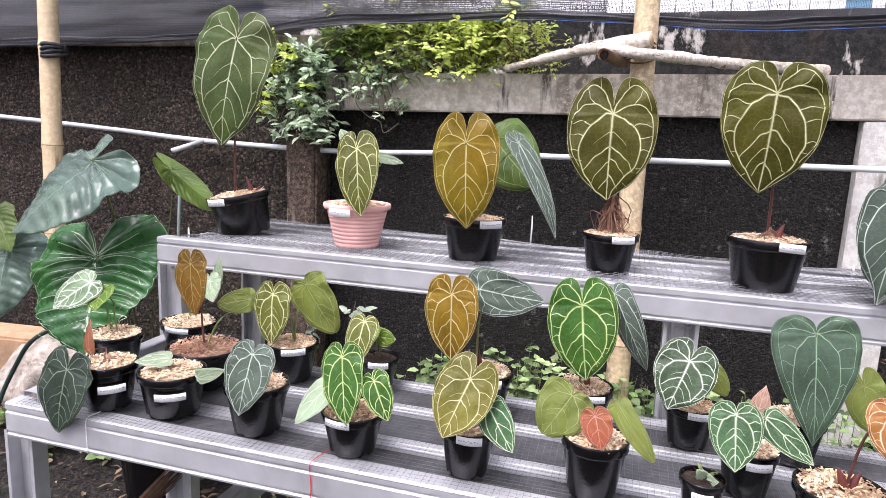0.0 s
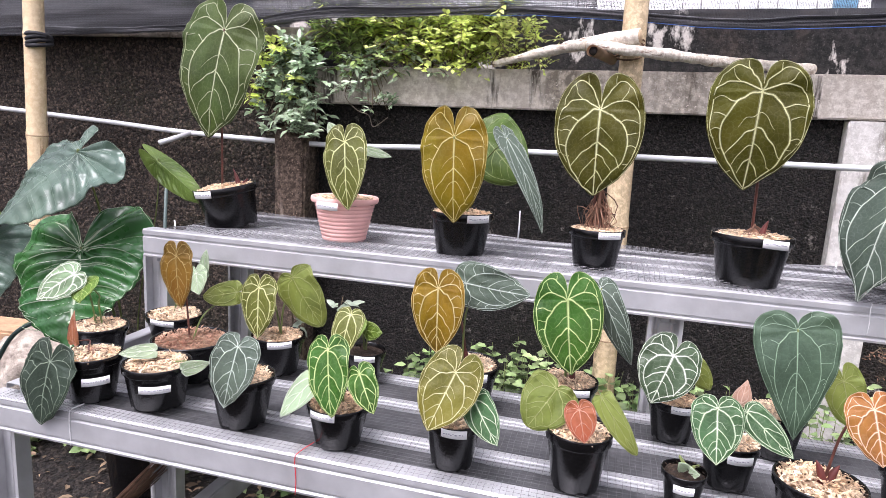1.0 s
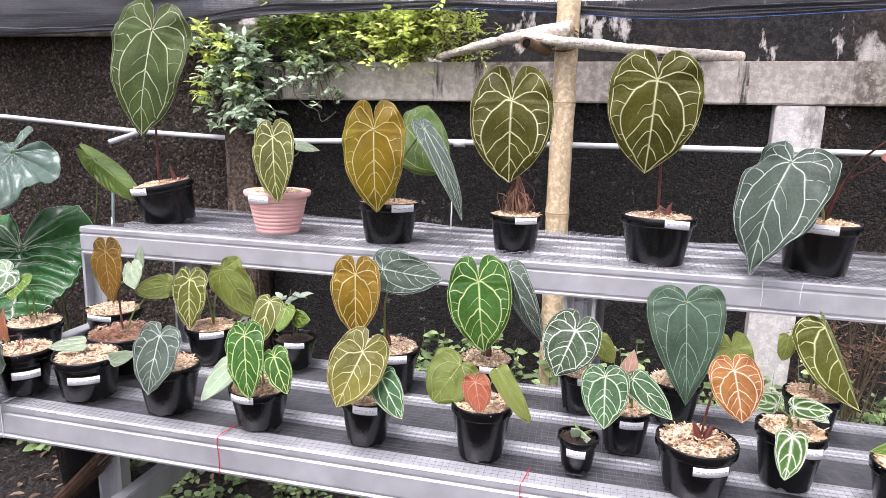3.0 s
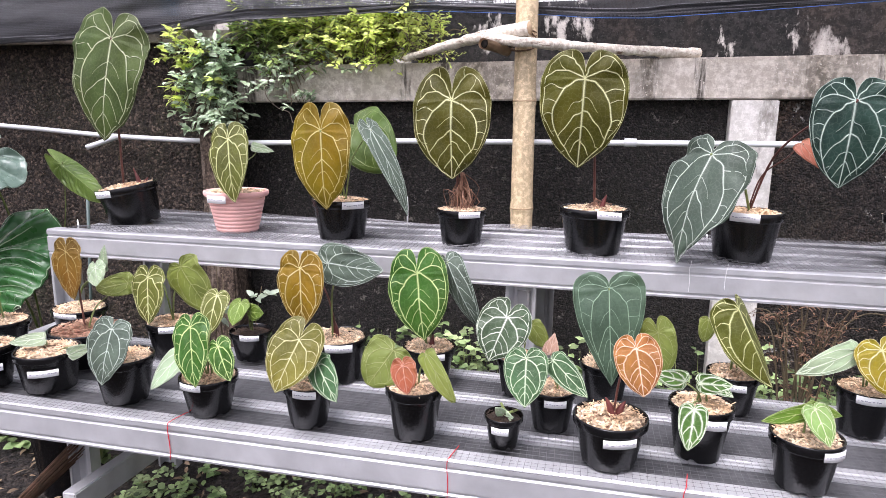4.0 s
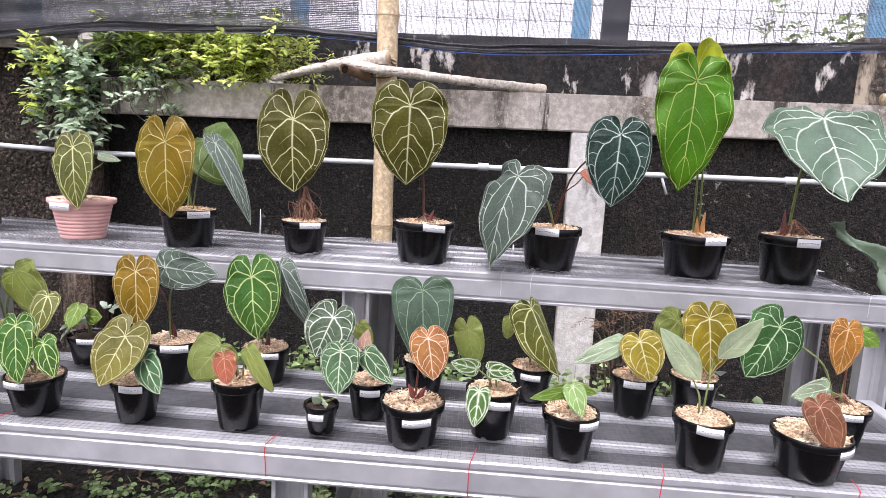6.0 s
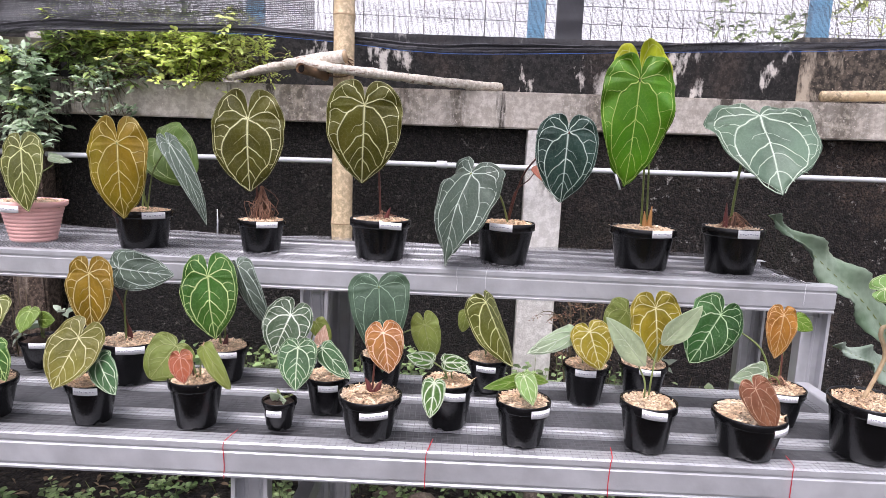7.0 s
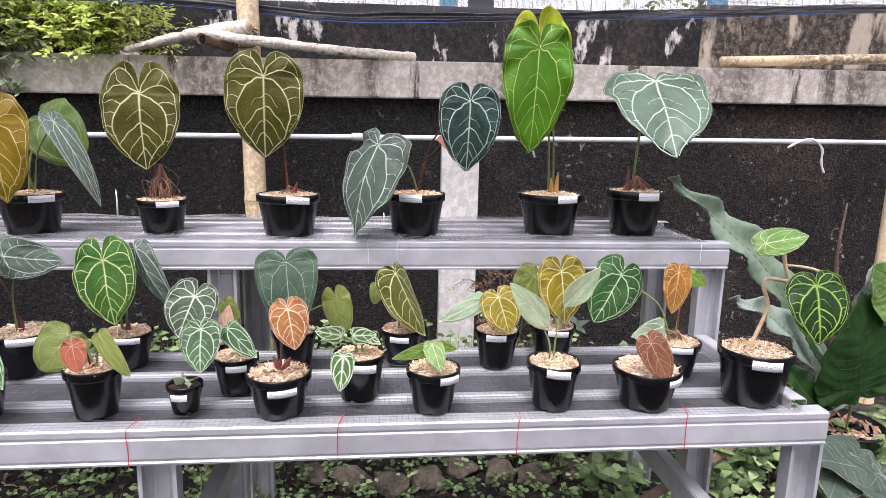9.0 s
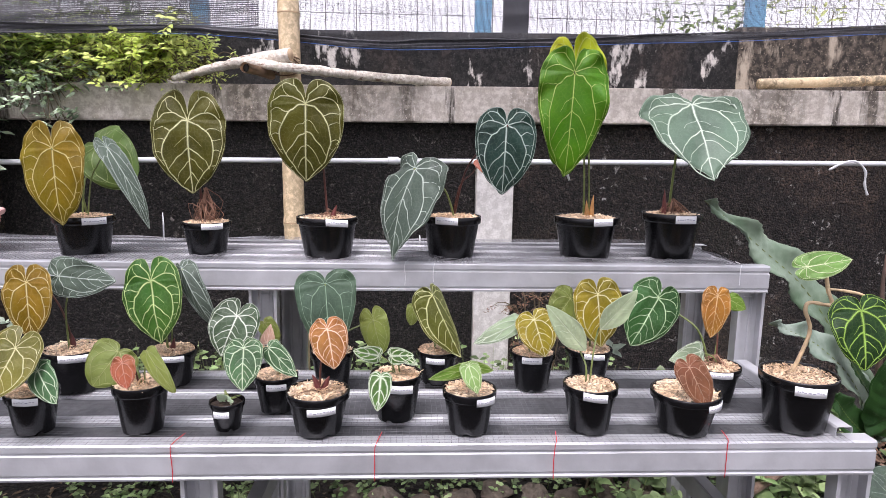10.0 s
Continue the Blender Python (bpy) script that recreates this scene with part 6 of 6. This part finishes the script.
# ---- small things on the bench ----
for x, y, z, h in ((-0.171, 1.99, 0.846, 0.095), (0.665, 1.985, 0.846, 0.03), (0.72, 1.99, 0.846, 0.02), (-1.08, 1.64, 0.846, 0.03)):
    bm = bmesh.new()
    tube(bm, [(x, y, z - 0.02), (x + 0.002, y, z + h * 0.6), (x + 0.001, y, z + h)], [0.0028, 0.0026, 0.0016], 6)
    tagged(part("plastic_stake", bm, TIE), "thin white plastic stake at the shelf's back edge", "stake")
bm = bmesh.new()
for k in range(5):
    a = Vector((1.452 + 0.01 * k, 1.235 - 0.003 * k, ZL + 0.006))
    tube(bm, [a, a + Vector((0.03 + 0.006 * k, -0.01 + 0.006 * k, 0.002))], 0.0022, 5)
tagged(part("wood_splinter", bm, CHIP), "pale wood splinters lying on the wire mesh", "splinter")
# sheaths and stubs at the crowns of the upper plants
for x, y, z, h, dx, c in ((1.380, 1.72, 0.97, 0.085, -0.002, "red"), (-0.955, 1.765, 0.965, 0.055, -0.02, "red"), (0.415, 1.69, 0.96, 0.04, 0.012, "red"), (0.446, 1.18, 0.652, 0.035, -0.014, "red"), (0.455, 1.185, 0.652, 0.030, 0.012, "red"), (-0.183, 1.427, 0.662, 0.045, -0.006, "red"), (0.04, 1.46, 0.645, 0.035, 0.006, "red"), (1.162, 1.715, 0.96, 0.075, 0.004, "tan"), (1.150, 1.715, 0.96, 0.06, -0.004, "tan"), (-0.95, 1.77, 0.965, 0.03, 0.02, "red")):
    bm = bmesh.new()
    tube(bm, spline([(x, y, z), (x + dx * 0.4, y, z + h * 0.5), (x + dx, y, z + h)], 4), [0.008, 0.008, 0.0075, 0.007, 0.006, 0.005, 0.0035, 0.002, 0.0008], 8)
    near = min(PLANTS, key=lambda q: (Vector(q["soil_at"]) - Vector((x, y, z))).length)
    part("sheath", bm, mat("red_sheath", (0.13, 0.028, 0.022), 0.45, 0.3, 60) if c == "red" else mat("tan_sheath", (0.45, 0.22, 0.07), 0.5, 0.3, 60), near)

# ---- beyond the wall ----
fence = tagged(new("wire_fence"), "welded wire fence with blue posts above the wall", "fence")
# blue post and wire colours are paled to include haze through the net
for x, w, c in ((-2.1, 0.045, "b"), (-0.53, 0.045, "b"), (1.03, 0.045, "b"), (2.59, 0.05, "b"), (4.1, 0.045, "b"), (1.215, 0.07, "d")):
    bm = bmesh.new()
    box_into(bm, x - w, x + w, 3.57, 3.63, G - 0.02, 3.4, 0.004)
    part("post", bm, mat("hazed_blue_paint", (0.26, 0.58, 0.86), 0.5, 0.15, 10) if c == "b" else mat("dark_post", (0.05, 0.05, 0.06), 0.7, 0.3, 10), fence, smooth=False)
bm = bmesh.new()
for i in range(120):
    x = -5 + i * 0.0845
    tube(bm, [(x, 3.6, 1.5), (x, 3.6, 3.4)], 0.0022, 4)
for k in range(20):
    tube(bm, [(-5, 3.603, 1.6 + 0.095 * k), (5.2, 3.603, 1.62 + 0.095 * k)], 0.0022, 4)
part("wire_grid", bm, mat("hazed_grey_wire", (0.5, 0.5, 0.5), 0.6, 0.2, 30), fence)["kind"] = "stuff"
rr = random.Random(77)
for x, y, z, n, m in ((-2.6, 5.0, 2.1, 26, BRIGHT), (-1.6, 5.4, 2.0, 20, MID), (-3.6, 5.2, 2.3, 24, MID), (3.4, 6.0, 2.2, 16, MID), (4.6, 6.0, 2.4, 20, BRIGHT)):
    shrub("far_shrub", (x, y, G), [(x + rr.uniform(-0.7, 0.7), y + rr.uniform(-0.3, 0.3), z + rr.uniform(-0.5, 0.7)) for _ in range(n)], 8, 0.10, m, "leafy green shrub behind the wall", int(x * 10) + 200, 0.35, 0.1)
bm = bmesh.new()
box_into(bm, 0.5, 3.2, 9.0, 12.0, G, 2.55)
hut = tagged(new("white_house"), "pale house far behind the wall", "house")
part("wall", bm, mat("white_render", (0.8, 0.8, 0.8), 0.8, 0.05, 5), hut, smooth=False)
for x in (1.0, 2.0, 2.7):
    bm = bmesh.new()
    box_into(bm, x - 0.16, x + 0.16, 8.97, 9.01, 2.0, 2.4)
    part("window", bm, mat("grey_window", (0.35, 0.38, 0.40), 0.3, 0.2, 5), hut, smooth=False)
sm = bpy.data.materials.new("bright_haze")
sm.use_nodes = True
sm.node_tree.nodes["Principled BSDF"].inputs["Base Color"].default_value = (0.8, 0.8, 0.8, 1)
sm.node_tree.nodes["Principled BSDF"].inputs["Emission Color"].default_value = (0.97, 0.98, 1.0, 1)
sm.node_tree.nodes["Principled BSDF"].inputs["Emission Strength"].default_value = 0.85
tagged(raw("backdrop", [(-90, 60, -2), (90, 60, -2), (90, 60, 60), (-90, 60, 60)], [(0, 1, 2, 3)], sm), "white overcast sky far behind", "sky", kind="structure")

# leaf litter and twigs on the earth
rl = random.Random(404)
verts, faces = [], []
for _ in range(1500):
    p = Vector((rl.uniform(-2.2, 2.8), rl.uniform(1.0, 2.95), G + 0.012 + 0.015 * rl.random()))
    a = rl.uniform(0, 6.28)
    leaflet(verts, faces, p, Vector((math.cos(a), math.sin(a), rl.uniform(-0.2, 0.3))), Vector((rl.gauss(0, 0.4), rl.gauss(0, 0.4), 1)), rl.uniform(0.015, 0.055), rl.uniform(0.006, 0.02), 0.2)
tagged(raw("leaf_litter", verts, faces, mat("dead_litter", (0.10, 0.065, 0.04), 0.9, 0.4, 30, col2=(0.26, 0.19, 0.12), island=0.5)), "scattered dry brown leaves and bits on the earth", "litter", kind="stuff")
